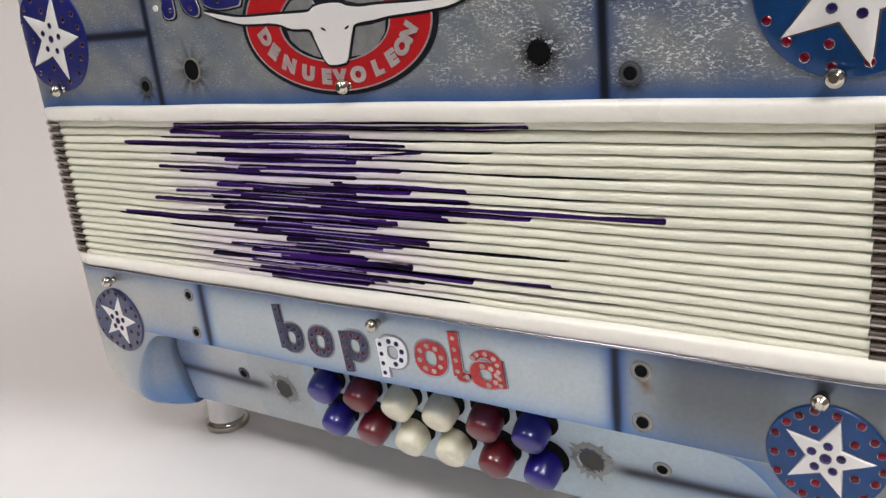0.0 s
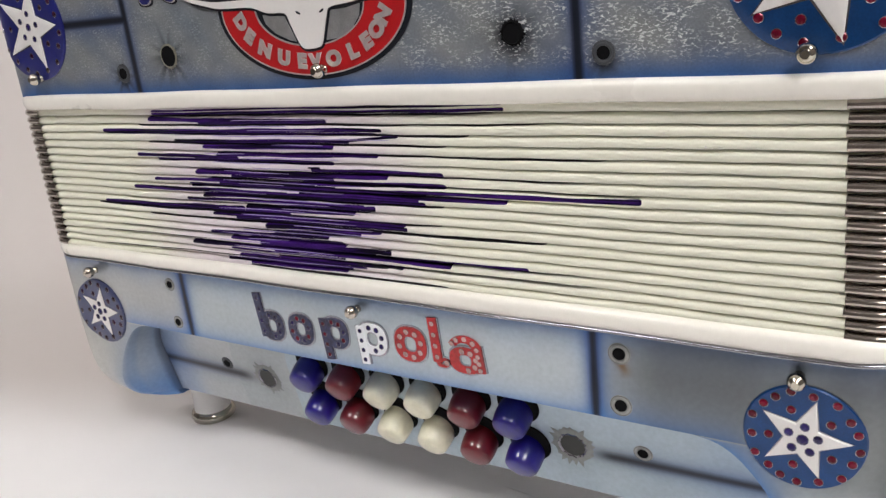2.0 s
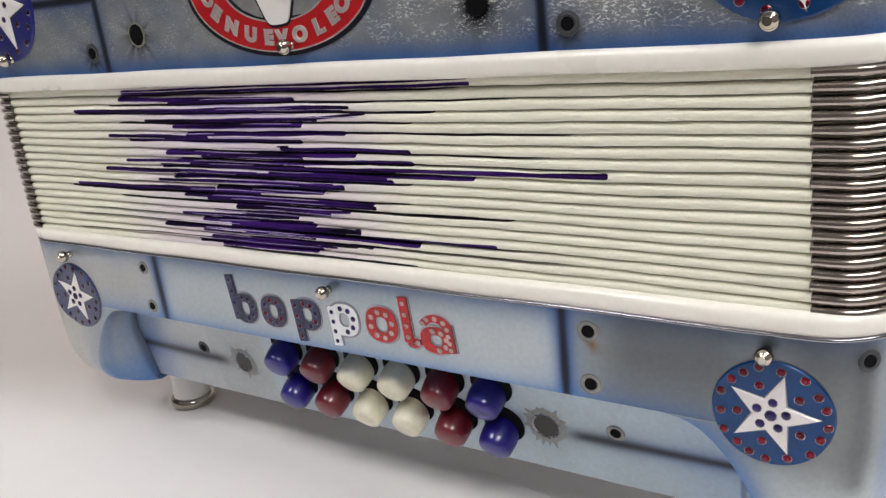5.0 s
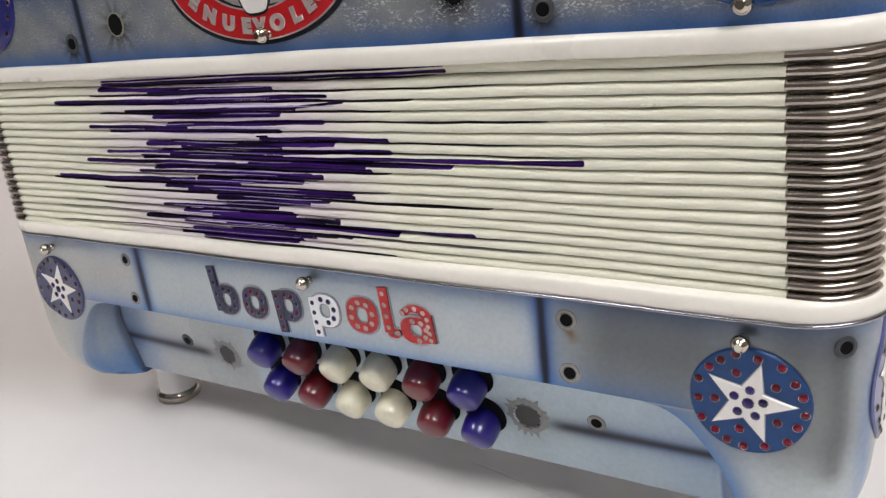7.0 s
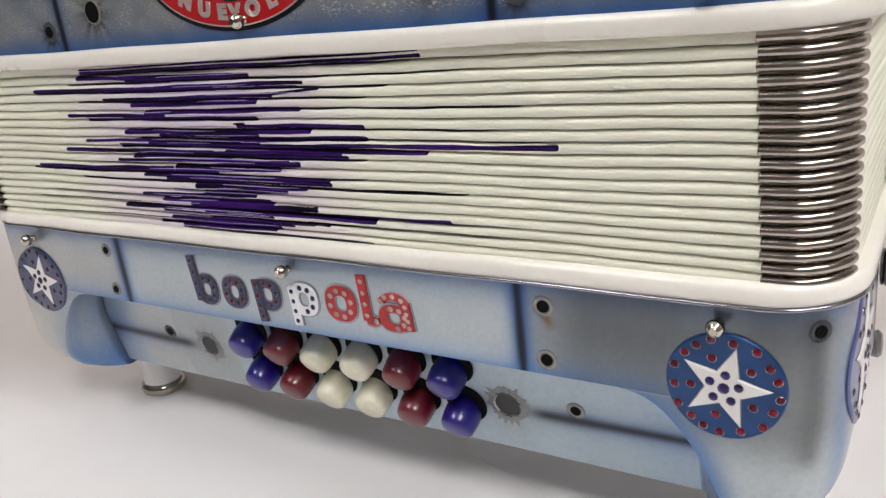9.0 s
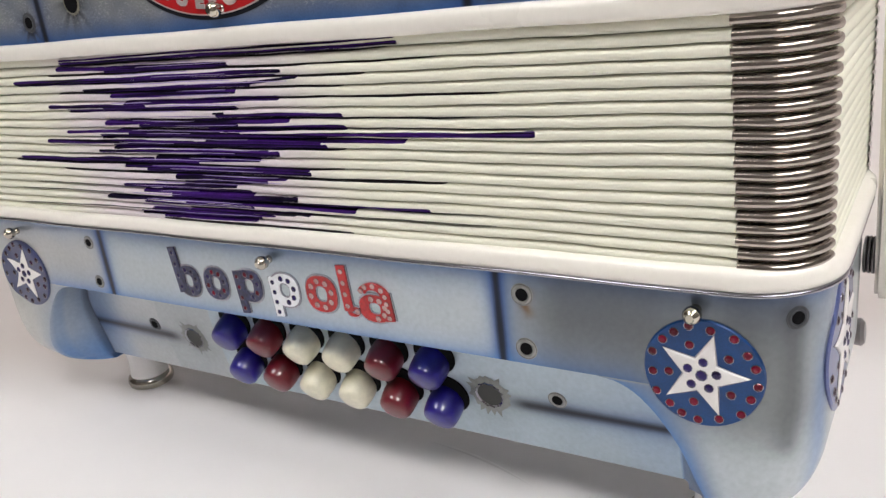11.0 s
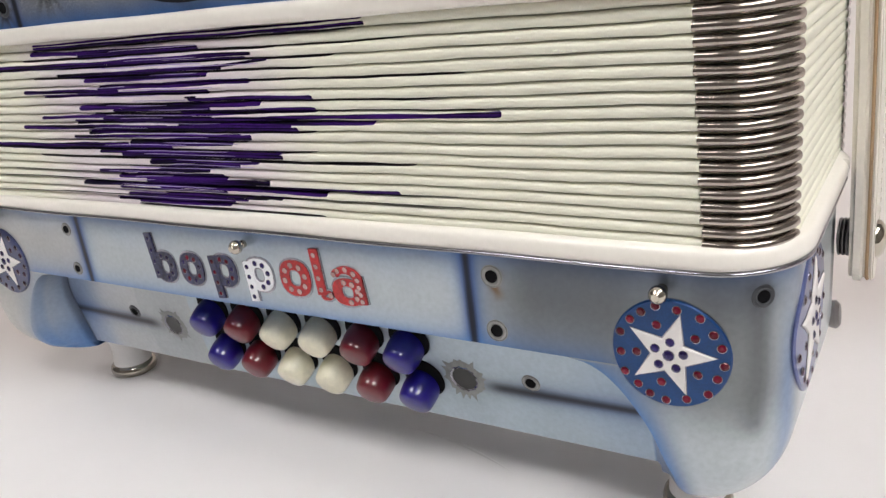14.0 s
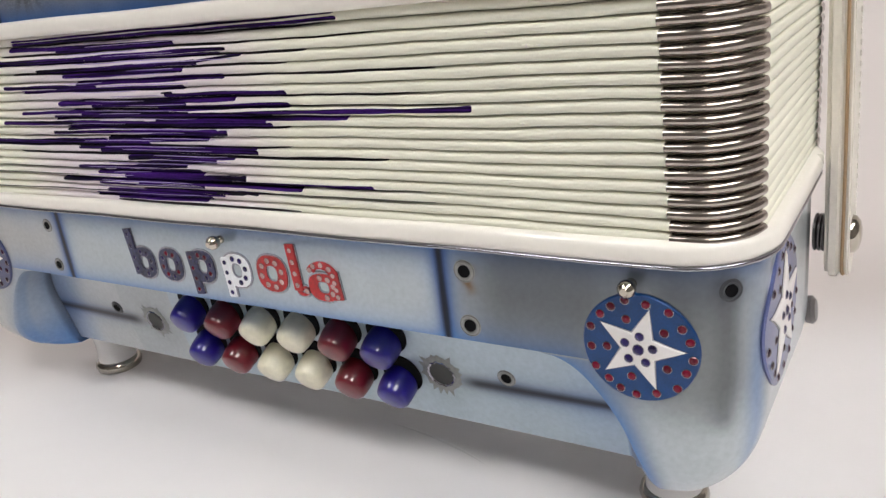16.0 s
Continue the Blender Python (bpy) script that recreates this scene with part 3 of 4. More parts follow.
def ink_line(x0, h0, x1, h1, thick, fade=False, lift=0.00008):
    """A brushed line of ink lying on the cloth, from one fold count to another, round or fading at its tips."""
    n, length = 9, x1 - x0
    tip = min(0.0009 if not fade else 0.012, length * 0.4)
    us = [x0 + tip * q for q in (0, 0.08, 0.22, 0.5)] + list(np.linspace(x0 + tip, x1 - tip, max(5, int(length / 0.002)))) + \
        [x1 - tip * q for q in (0.5, 0.22, 0.08, 0)]
    verts, faces = [], []
    for i, u in enumerate(us):
        t = (u - x0) / length
        e = min(1.0, min(u - x0, x1 - u) / tip)
        w = thick * (0.56 if fade else 0.67) * (0.25 + 0.75 * math.sqrt(max(0.0, 1 - (1 - e) ** 2)))
        w *= 1 + 0.10 * math.sin(u * 190 + h0 * 7) + 0.04 * math.sin(u * 900 + h0 * 3)
        mid = h0 + (h1 - h0) * t + 0.012 * math.sin(u * 150 + h0 * 5)
        for q in range(n):
            h = min(18.98, max(0.02, mid + w * (2 * q / (n - 1) - 1)))
            x, y = fold_plan(u, fold_out(h, u, -0.0001 if q in (0, n - 1) else lift))
            verts.append((x, y, fold_height(h, u)))
    for i in range(len(us) - 1):
        faces += [(i * n + q, (i + 1) * n + q, (i + 1) * n + q + 1, i * n + q + 1) for q in range(n - 1)]
    return mesh("ink_line", verts, faces, True, 70)


bellows = part("bellows", mesh("bellows", *(lambda us: (
    [fold_plan(u, -0.0018) + (z,) for z in (ZB0 - 0.004, ZB1 + 0.004) for u in us],
    [(i, (i + 1) % len(us), len(us) + (i + 1) % len(us), len(us) + i) for i in range(len(us))]))(fold_stations(0.02))),
    M["groove"], accordion, "closed pleated bellows of cream-white cloth with purple streaks")
all_round = fold_stations(0.004)
for k in range(FOLDS):
    part("fold", rib(k, all_round + all_round[:1], 0.0, 1.0, 9), M["vinyl"], bellows)
    for s in (1, -1):
        end = FOLD_HX[0 if s > 0 else 1] - FOLD_R + 0.92 * FOLD_R * math.pi / 2
        start = CLIP0 + 0.0008 - 0.0015 * k / 18 + 0.0002 * math.sin(k * 2.3) + (0.0 if s > 0 else 0.0036)
        us = list(np.linspace(start, end, 18))
        us = us if s > 0 else [-u for u in us[::-1]]
        part("corner_clip", rib(k, us, 0.03, 0.97, 11, 0.0006, True, 2.1), M["steel"], bellows)
        back = FOLD_HX[0 if s > 0 else 1] - FOLD_R + FOLD_R * math.pi / 2 + FOLD_DEPTH - 2 * FOLD_R
        us = list(np.linspace(back - 0.0040, back + FOLD_R * math.pi / 2 + 0.016, 16))
        us = us if s > 0 else [-u for u in us[::-1]]
        part("corner_clip", rib(k, us, 0.04, 0.96, 7, 0.0004, True), M["steel"], bellows)

# small beads of glue left on the folds
for x, h, size in ((0.1105, 15.30, 0.0010), (0.1135, 15.26, 0.0007), (0.1010, 16.40, 0.0006), (0.0905, 18.86, 0.0009), (0.1080, 9.40, 0.0006)):
    bead = lathe("glue_bead", [(1.0, -0.3), (0.92, 0.12), (0.6, 0.34), (0.2, 0.42)], 12, 60)
    x1, y1 = fold_plan(x, fold_out(h, x))
    part("glue_bead", bead, M["vinyl"], bellows, "small dried bead of glue", pose(x1, y1, fold_height(h, x), 90) @ Matrix.Diagonal((size * 1.6, size * 0.5, size * 0.8, 1)))

# purple streaks: from x, height in folds, to x, height in folds, thickness in folds
HIGH_STREAKS = [(-0.0770, 18.58, 0.0588, 18.80, 0.18), (-0.0772, 18.26, 0.0595, 18.36, 0.28), (-0.0796, 17.68, 0.0001, 17.34, 0.38),
                (-0.0550, 17.20, 0.0000, 17.14, 0.26), (-0.1056, 16.34, 0.0200, 16.50, 0.34), (-0.1058, 16.10, 0.0175, 16.08, 0.28),
                (-0.0682, 15.22, 0.0076, 15.38, 0.40), (0.0060, 15.42, 0.0250, 15.90, 0.24), (-0.0548, 14.64, 0.0014, 14.76, 0.40),
                (-0.0890, 13.52, -0.0388, 13.46, 0.36), (-0.0493, 13.88, 0.0172, 13.98, 0.44), (-0.0600, 13.30, 0.0005, 13.18, 0.30),
                (-0.0795, 13.04, 0.0000, 13.06, 0.30), (-0.0099, 12.62, -0.0050, 12.64, 0.20), (-0.0087, 12.36, 0.0390, 12.32, 0.38)]
MID_STREAKS = [(-0.0608, 11.64, 0.0200, 11.84, 0.42), (-0.0440, 11.28, 0.0000, 11.42, 0.30), (-0.0825, 10.64, -0.0080, 10.78, 0.28),
               (-0.0134, 10.97, 0.0395, 11.14, 0.46), (-0.0650, 10.10, 0.0325, 10.36, 0.44), (-0.0500, 10.42, 0.0000, 10.52, 0.26),
               (-0.0130, 10.24, 0.0951, 10.62, 0.38), (-0.0948, 9.53, -0.0200, 9.50, 0.42), (-0.0300, 9.46, 0.0300, 9.62, 0.32),
               (-0.0597, 8.97, 0.0321, 9.27, 0.46), (-0.0154, 9.78, 0.0581, 9.88, 0.34), (-0.0674, 8.40, 0.0100, 8.66, 0.34),
               (-0.1135, 7.28, -0.0400, 7.56, 0.46), (-0.1060, 6.98, -0.0200, 7.20, 0.34), (-0.0397, 7.78, 0.0142, 8.50, 0.50),
               (-0.0400, 7.34, 0.0060, 7.86, 0.36), (-0.0560, 6.70, 0.0240, 6.96, 0.34)]
LOW_STREAKS = [(-0.0450, 6.36, 0.0248, 6.52, 0.46), (-0.0322, 5.62, 0.0150, 5.92, 0.50), (-0.0288, 4.94, 0.0075, 5.46, 0.50),
               (-0.0588, 4.38, -0.0057, 4.72, 0.38), (-0.0400, 4.10, 0.0000, 4.26, 0.32), (-0.0497, 3.88, 0.0006, 4.00, 0.46),
               (-0.0360, 3.44, 0.0179, 3.60, 0.46), (-0.0694, 2.78, 0.0120, 3.20, 0.46), (-0.0304, 2.92, 0.0385, 2.86, 0.56),
               (0.0120, 3.08, 0.0632, 3.28, 0.36), (-0.0500, 2.46, 0.0000, 2.40, 0.26), (-0.0467, 1.60, 0.0160, 1.94, 0.36),
               (0.0128, 2.08, 0.0213, 1.88, 0.34), (-0.0380, 1.44, 0.0080, 1.56, 0.22), (-0.0534, 1.06, 0.0024, 1.26, 0.44),
               (-0.0420, 0.82, 0.0000, 0.90, 0.30)]
for line in HIGH_STREAKS + MID_STREAKS + LOW_STREAKS:
    part("purple_streak", ink_line(*line), M["purple"], bellows)

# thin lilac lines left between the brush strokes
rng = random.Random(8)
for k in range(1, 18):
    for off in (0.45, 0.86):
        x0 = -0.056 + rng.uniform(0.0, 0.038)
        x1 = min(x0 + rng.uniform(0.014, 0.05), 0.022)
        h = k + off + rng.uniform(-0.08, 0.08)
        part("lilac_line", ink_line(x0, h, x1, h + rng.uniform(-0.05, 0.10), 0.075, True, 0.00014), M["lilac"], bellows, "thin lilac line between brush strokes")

# black ink that has run along the grooves
GROOVE_INK = [(-0.0790, 18.06, 0.0560, 18.04, 0.20), (-0.0868, 17.00, 0.0300, 17.00, 0.24), (0.0200, 17.00, 0.0700, 17.00, 0.12),
              (0.0100, 16.00, 0.0476, 16.00, 0.24), (-0.0828, 14.96, 0.0400, 15.00, 0.22), (0.0100, 14.02, 0.0862, 14.02, 0.22),
              (-0.0500, 12.00, 0.0800, 12.04, 0.20), (0.0300, 11.04, 0.0920, 11.04, 0.14), (-0.0550, 10.96, 0.0300, 11.00, 0.16),
              (-0.0600, 9.96, 0.0580, 9.99, 0.16), (-0.0860, 8.06, 0.0110, 8.00, 0.14), (-0.0400, 8.98, 0.0375, 8.99, 0.24),
              (-0.1187, 6.97, 0.0368, 7.02, 0.26), (-0.0915, 6.05, 0.0686, 5.99, 0.32)]
LOW_INK = [(-0.1080, 4.14, -0.0450, 4.18, 0.14), (-0.1185, 3.22, -0.0600, 3.34, 0.15), (-0.0620, 3.06, 0.0800, 3.04, 0.14),
           (-0.1202, 1.22, -0.0314, 1.60, 0.15), (-0.0420, 0.50, 0.0368, 0.34, 0.34), (0.0040, 1.84, 0.0395, 2.16, 0.28),
           (0.0300, 2.14, 0.0822, 2.13, 0.17), (-0.0450, 5.02, 0.0000, 5.00, 0.16), (-0.0300, 2.00, 0.0100, 2.02, 0.18)]
for line in GROOVE_INK + LOW_INK:
    part("ink_run", ink_line(*line, True), M["black_ink"], bellows, "black ink run along a groove")

# ---- round star badges ----
def patch(name, rings, u0, v0, lift):
    """Rings of points (u, v, w) about u0, v0, laid on the skin; the last ring closes to its middle."""
    verts = [surf(u0 + u, v0 + v, lift + w) for ring in rings for u, v, w in ring]
    k = len(rings[0])
    faces = [(r * k + i, r * k + (i + 1) % k, (r + 1) * k + (i + 1) % k, (r + 1) * k + i) for r in range(len(rings) - 1) for i in range(k)]
    last = rings[-1]
    mid = [sum(p[q] for p in last) / k for q in range(3)]
    verts.append(surf(u0 + mid[0], v0 + mid[1], lift + mid[2]))
    faces += [((len(rings) - 1) * k + i, (len(rings) - 1) * k + (i + 1) % k, len(verts) - 1) for i in range(k)]
    return mesh(name, verts, faces, True, 35)


def circle(r, w, seg=48, wob=0.0, seed=0.0):
    return [((r + wob * math.sin(3 * a + seed)) * math.cos(a), (r + wob * math.sin(2 * a + seed)) * math.sin(a), w)
            for a in (2 * math.pi * i / seg for i in range(seg))]


def star_ring(r, inner, turn, w, shrink=1.0):
    ring = []
    for i in range(10):
        a0, a1 = (turn + 36 * i), (turn + 36 * (i + 1))
        r0, r1 = (r, inner) if i % 2 == 0 else (inner, r)
        p = (r0 * math.cos(radians(a0)), r0 * math.sin(radians(a0)))
        q = (r1 * math.cos(radians(a1)), r1 * math.sin(radians(a1)))
        for k in range(3):
            t = k / 3
            ring.append(((p[0] * (1 - t) + q[0] * t) * shrink, (p[1] * (1 - t) + q[1] * t) * shrink, w))
    return ring


def gem_mesh(name, mat):
    """A faceted stone in a thin metal setting, 1 across its radius."""
    me = lathe(name, [(1.06, 0.0), (1.04, 0.22), (0.92, 0.30), (0.74, 0.55), (0.42, 0.8)], 9, 5)
    me.materials.append(mat)
    me.materials.append(M["setting"])
    for p in me.polygons:
        z = sum(me.vertices[i].co.z for i in p.vertices) / len(p.vertices)
        p.material_index = 1 if z < 0.28 else 0
        p.use_smooth = False
    return me


GEMS = {k: gem_mesh("rhinestone_" + k, M[k]) for k in ("ruby", "sapphire", "garnet", "clear")}


def gem(kind, u, v, r, w, parent):
    m = seat(u, v, w) @ Matrix.Rotation(u * 700, 4, "Z") @ Matrix.Diagonal((r, r, r * 0.55, 1))
    return part("rhinestone", GEMS[kind], None, parent, "", m)


def badge(u0, v0, r, turn, reach, enamel, stones, rim_count, label, drop=0.0):
    b = part("star_badge", patch("star_badge", [circle(r, -0.0003), circle(r, 0.0005, 48, 0.00012, u0 * 99), circle(r * 0.975, 0.0008),
                                                circle(r * 0.7, 0.0008), circle(r * 0.35, 0.0008)], u0, v0, 0.0), enamel, accordion, label)
    rs = r * reach
    part("star", patch("star", [star_ring(rs, rs * 0.40, turn, 0.0006), star_ring(rs, rs * 0.40, turn, 0.0012, 0.985), star_ring(rs, rs * 0.40, turn, 0.0014, 0.93),
                                star_ring(rs, rs * 0.40, turn, 0.0014, 0.5)], u0, v0 - drop, 0.0), M["star"], b, "raised white five-pointed star")
    part("star_edge", patch("star_edge", [star_ring(rs, rs * 0.42, turn, 0.0004, 1.045), star_ring(rs, rs * 0.42, turn, 0.00095, 1.035), star_ring(rs, rs * 0.42, turn, 0.00095, 0.6)],
                            u0, v0 - drop, 0.0), M["setting"], b, "thin silver edge of the star")
    g = 0.00113
    for i in range(rim_count):
        a = radians(turn + 12 + 360 * i / rim_count) + 0.07 * math.sin(i * 5.1)
        rr = r * (0.87 + 0.03 * math.sin(i * 3.7))
        # the star's tips take the place of a stone
        if reach > 0.85 and abs((math.degrees(a) - turn + 36) % 72 - 36) < 6:
            continue
        gem(stones, u0 + rr * math.cos(a), v0 + rr * math.sin(a), g, 0.0008, b)
    for i in range(5):
        a = radians(turn + 36 + 72 * i)
        gem(stones, u0 + r * 0.56 * math.cos(a), v0 - drop + r * 0.56 * math.sin(a), g, 0.0008, b)
        a = radians(turn + 72 * i + 8)
        gem("sapphire", u0 + r * 0.25 * math.cos(a), v0 - drop + r * 0.25 * math.sin(a), g, 0.0014, b)
    gem("sapphire", u0, v0 - drop, g * 1.25, 0.0014, b)
    return b


badge(0.1330, 0.0696, 0.0138, 3, 0.77, M["blue_badge"], "ruby", 17, "round blue enamel badge with a white star and red rhinestones")
badge(-0.1332, 0.0676, 0.0138, 3, 0.78, M["slate_badge"], "garnet", 17, "round slate-blue badge with a white star and dark rhinestones")
badge(-0.1333, 0.1802, 0.0192, 0, 0.825, M["indigo_badge"], "garnet", 17, "large round indigo badge with a white star")
badge(0.1337, 0.1786, 0.0197, -3, 0.81, M["blue_badge"], "ruby", 17, "large round blue enamel badge with a white star and red rhinestones", 0.0021)
badge(FLAT + ARC + 0.0125, 0.0690, 0.0185, 92, 0.86, M["glare_badge"], "garnet", 17, "large round slate-blue badge on the box's flank, its glare painted in")

# ---- painted shot holes and rivets ----
def rivet(u, v, r, label="painted rivet hole with a pale ring", on_band=False, mat="rivet"):
    ring = part("rivet", lathe("rivet", [(r * 1.85, 0.0), (r * 1.82, 0.00008), (r * 1.55, 0.00014), (r * 1.36, 0.00036), (r * 1.10, 0.00026), (r * 0.98, 0.00005)], 28), M[mat], accordion, label,
                band_seat(u, v) if on_band else seat(u, v, -0.00002))
    part("groove", lathe("groove", [(r * 1.74, 0.00002), (r * 1.73, 0.00018), (r * 1.66, 0.00019), (r * 1.65, 0.00002)], 28), M["soot_ring"], ring, "thin dark line round the rivet")
    part("hole", lathe("hole", [(r * 1.02, 0.0), (r * 1.00, 0.00032), (r * 0.5, 0.00026)], 24), M["black"], ring, "", Matrix.Translation((0, 0, 0.00003)))
    return ring


def shot(u, v, r, seed, on_band=False, jag=0.5, mat="burst"):
    rg = random.Random(seed)
    n = 44
    outer = []
    for i in range(n):
        a = 2 * math.pi * i / n
        k = r * ((1.52 if on_band else 1.14) + jag * (1.2 * rg.random() ** 1.5 if i % 2 else 0.12 * rg.random()))
        outer.append((k * math.cos(a), k * math.sin(a)))
    verts = [(x, y, 0.00012) for x, y in outer] + [(1.02 * r * math.cos(2 * math.pi * i / n), 1.02 * r * math.sin(2 * math.pi * i / n), 0.0005) for i in range(n)] + \
            [(0.95 * r * math.cos(2 * math.pi * i / n), 0.95 * r * math.sin(2 * math.pi * i / n), 0.0) for i in range(n)]
    faces = [(q * n + i, q * n + (i + 1) % n, (q + 1) * n + (i + 1) % n, (q + 1) * n + i) for q in range(2) for i in range(n)]
    ob = part("shot_hole", mesh("shot_hole", verts, faces, True, 50), M[mat], accordion, "painted bullet hole with torn silver edge", band_seat(u, v) if on_band else seat(u, v))
    lip = [(q * r * (1 + 0.05 * math.sin(i * 2.3 + seed)) * math.cos(2 * math.pi * i / n), q * r * (1 + 0.05 * math.sin(i * 1.7)) * math.sin(2 * math.pi * i / n), h)
           for q, h in ((1.14, 0.0003), (1.08, 0.0007), (0.97, 0.0004)) for i in range(n)]
    if on_band:
        part("torn_lip", mesh("torn_lip", lip, faces, True, 50), M["setting"], ob, "bright torn lip of the hole")
    part("hole", lathe("hole", [(r, 0.0), (r * 0.98, 0.00022), (r * 0.4, 0.0002)], 28), M["shot_floor" if on_band else "black"], ob, "", Matrix.Translation((0, 0, 0.00004)))
    return ob


for s in (1, -1):
    rivet(s * 0.0877 if s > 0 else -0.0876, 0.0840, 0.0017 if s > 0 else 0.0014)
    rivet(s * 0.0877 if s > 0 else -0.0873, 0.0687, 0.0017 if s > 0 else 0.0014)
    rivet(0.0875 if s > 0 else -0.0842, 0.0443, 0.0016, on_band=True, mat="rivet" if s > 0 else "soot_ring")
rivet(0.1535, 0.0843, 0.0015, "painted rivet hole above a smoked streak", mat="soot_ring")
rivet(-0.0872, 0.1619, 0.0018, "dark painted rivet hole", mat="soot_ring")
rivet(0.0870, 0.1614, 0.0016, "dark painted rivet hole", mat="soot_ring")
shot(0.0650, 0.0415, 0.0042, 3, True, 0.6)
shot(-0.0632, 0.0413, 0.0040, 4, True, 0.6)
shot(-0.0624, 0.1668, 0.0034, 5, False, 0.14, "tarnish")
shot(0.0636, 0.1672, 0.0026, 6, False, 0.3, "black")

# ---- ball studs ----
stud_mesh = lathe("ball_stud", [(0.0013, -0.0005), (0.0013, 0.0008)] +
                  [(max(0.0009, 0.0022 * math.cos(a)), 0.0034 + 0.0022 * math.sin(a)) for a in np.linspace(-1.2, 1.5, 13)], 28, 60)
for u, v in ((-0.1312, 0.0855), (0.0016, 0.0858), (0.1316, 0.0856), (-0.1345, 0.1617), (0.0027, 0.1605), (0.1315, 0.1597)):
    part("ball_stud", stud_mesh, M["chrome"], accordion, "small polished nickel ball stud", seat(u, v))

# ---- bass buttons ----
cap_profile = [(0.0055, -0.0015), (0.0058, 0.0006), (0.0059, 0.0024), (0.0058, 0.0042), (0.0056, 0.0058), (0.0054, 0.0068), (0.0051, 0.0075), (0.0047, 0.0079), (0.0041, 0.0082), (0.0026, 0.0086), (0.0008, 0.0087)]
caps = {k: lathe("button_cap", cap_profile, 40, 30) for k in ("blue_button", "red_button", "white_button")}
# no hole is cut: a flat black disc carries the well's inner dark
well_mesh = lathe("well_disc", [(0.0073, 0.0), (0.0071, 0.0003), (0.0044, 0.00025)], 36)
for v, x_first, step in ((0.0511, -0.0371, 0.0169), (0.0361, -0.0356, 0.0169)):
    for i, kind in enumerate(("blue_button", "red_button", "white_button", "white_button", "red_button", "blue_button")):
        droop = pose(0, 0, 0, 16 + 2 * math.sin(i * 2.1 + v * 99), 2 * math.cos(i * 1.7))
        b = part("bass_button", caps[kind], M[kind], accordion, {"b": "glossy blue", "r": "glossy dark red", "w": "ivory pearl"}[kind[0]] + " barrel-shaped bass button",
                 band_seat(x_first + step * i, v) @ droop)
        part("well", well_mesh, M["black"], b, "flat black disc painting in the dark of the button's well", droop.inverted() @ Matrix.Translation((0.0009, 0.0026, 0.0001)))

# ---- feet ----
for s in (1, -1):
    foot = part("foot", lathe("foot", [(0.0104, 0.0045), (0.0100, 0.0085), (0.0098, 0.013), (0.0106, 0.017), (0.0125, 0.022)], 32), M["rubber_white"], accordion,
                "white plastic foot with a nickel ring", Matrix.Translation((0.1285 if s > 0 else -0.1262, 0.0375, 0)) @ Matrix.Diagonal((0.80, 0.80, 1, 1)))
    part("ring", lathe("ring", [(0.0104, 0.0), (0.0121, 0.0008), (0.0127, 0.0024), (0.0121, 0.0042), (0.0102, 0.0052), (0.0070, 0.0055)], 36, 50), M["foot_ring"], foot,
         "polished nickel foot ring")

# ---- emblem on the treble box ----
EX, EZ = -0.0003, 0.1784


def ring_strip(name, inner, outer, w):
    """A flat raised oval band with edges between two pairs of half sizes about the emblem's middle."""
    verts, faces, seg = [], [], 120
    for i in range(seg):
        a = 2 * math.pi * i / seg
        for (p, q), h in ((inner, 0.0), (inner, w), (outer, w), (outer, 0.0)):
            verts.append(surf(EX + p * math.cos(a), EZ + q * math.sin(a), h))
    for i in range(seg):
        j = (i + 1) % seg
        faces += [(i * 4 + q, i * 4 + q + 1, j * 4 + q + 1, j * 4 + q) for q in range(3)]
    return mesh(name, verts, faces, True, 30)


def slab(name, outline, w0, w1):
    """A flat raised shape with a slightly rounded edge from its outline in (u, v)."""
    k = len(outline)
    cu, cv = sum(p[0] for p in outline) / k, sum(p[1] for p in outline) / k
    bm = bmesh.new()
    low = [bm.verts.new(surf(u, v, w0)) for u, v in outline]
    top = [bm.verts.new(surf(u, v, w1 - 0.0001)) for u, v in outline]
    cap = [bm.verts.new(surf(u + (cu - u) * 0.02, v + (cv - v) * 0.02, w1)) for u, v in outline]
    for i in range(k):
        j = (i + 1) % k
        bm.faces.new((low[i], low[j], top[j], top[i]))
        bm.faces.new((top[i], top[j], cap[j], cap[i]))
    bm.faces.new(cap)
    bmesh.ops.triangulate(bm, faces=[f for f in bm.faces if len(f.verts) > 4])
    bmesh.ops.recalc_face_normals(bm, faces=bm.faces[:])
    me = bpy.data.meshes.new(name)
    bm.to_mesh(me)
    bm.free()
    return me


def rounded(points, n=5):
    """A smooth closed outline through the points."""
    out, k = [], len(points)
    for i in range(k):
        p = [Vector(points[(i + d) % k]) for d in (-1, 0, 1, 2)]
        for q in range(n):
            t = q / n
            v = 0.5 * (2 * p[1] + (p[2] - p[0]) * t + (2 * p[0] - 5 * p[1] + 4 * p[2] - p[3]) * t * t + (3 * p[1] - p[0] - 3 * p[2] + p[3]) * t ** 3)
            out.append((v.x, v.y))
    return out


def oval_ring(u, v, r, n=14):
    return [(u + r * math.cos(2 * math.pi * i / n), v + r * math.sin(2 * math.pi * i / n)) for i in range(n)]


def grown(points, by):
    """The outline moved outwards by a distance, given anticlockwise."""
    out, k = [], len(points)
    for i in range(k):
        a, b = Vector(points[i - 1]), Vector(points[(i + 1) % k])
        d = (b - a).normalized()
        out.append((points[i][0] + by * d.y, points[i][1] - by * d.x))
    return out


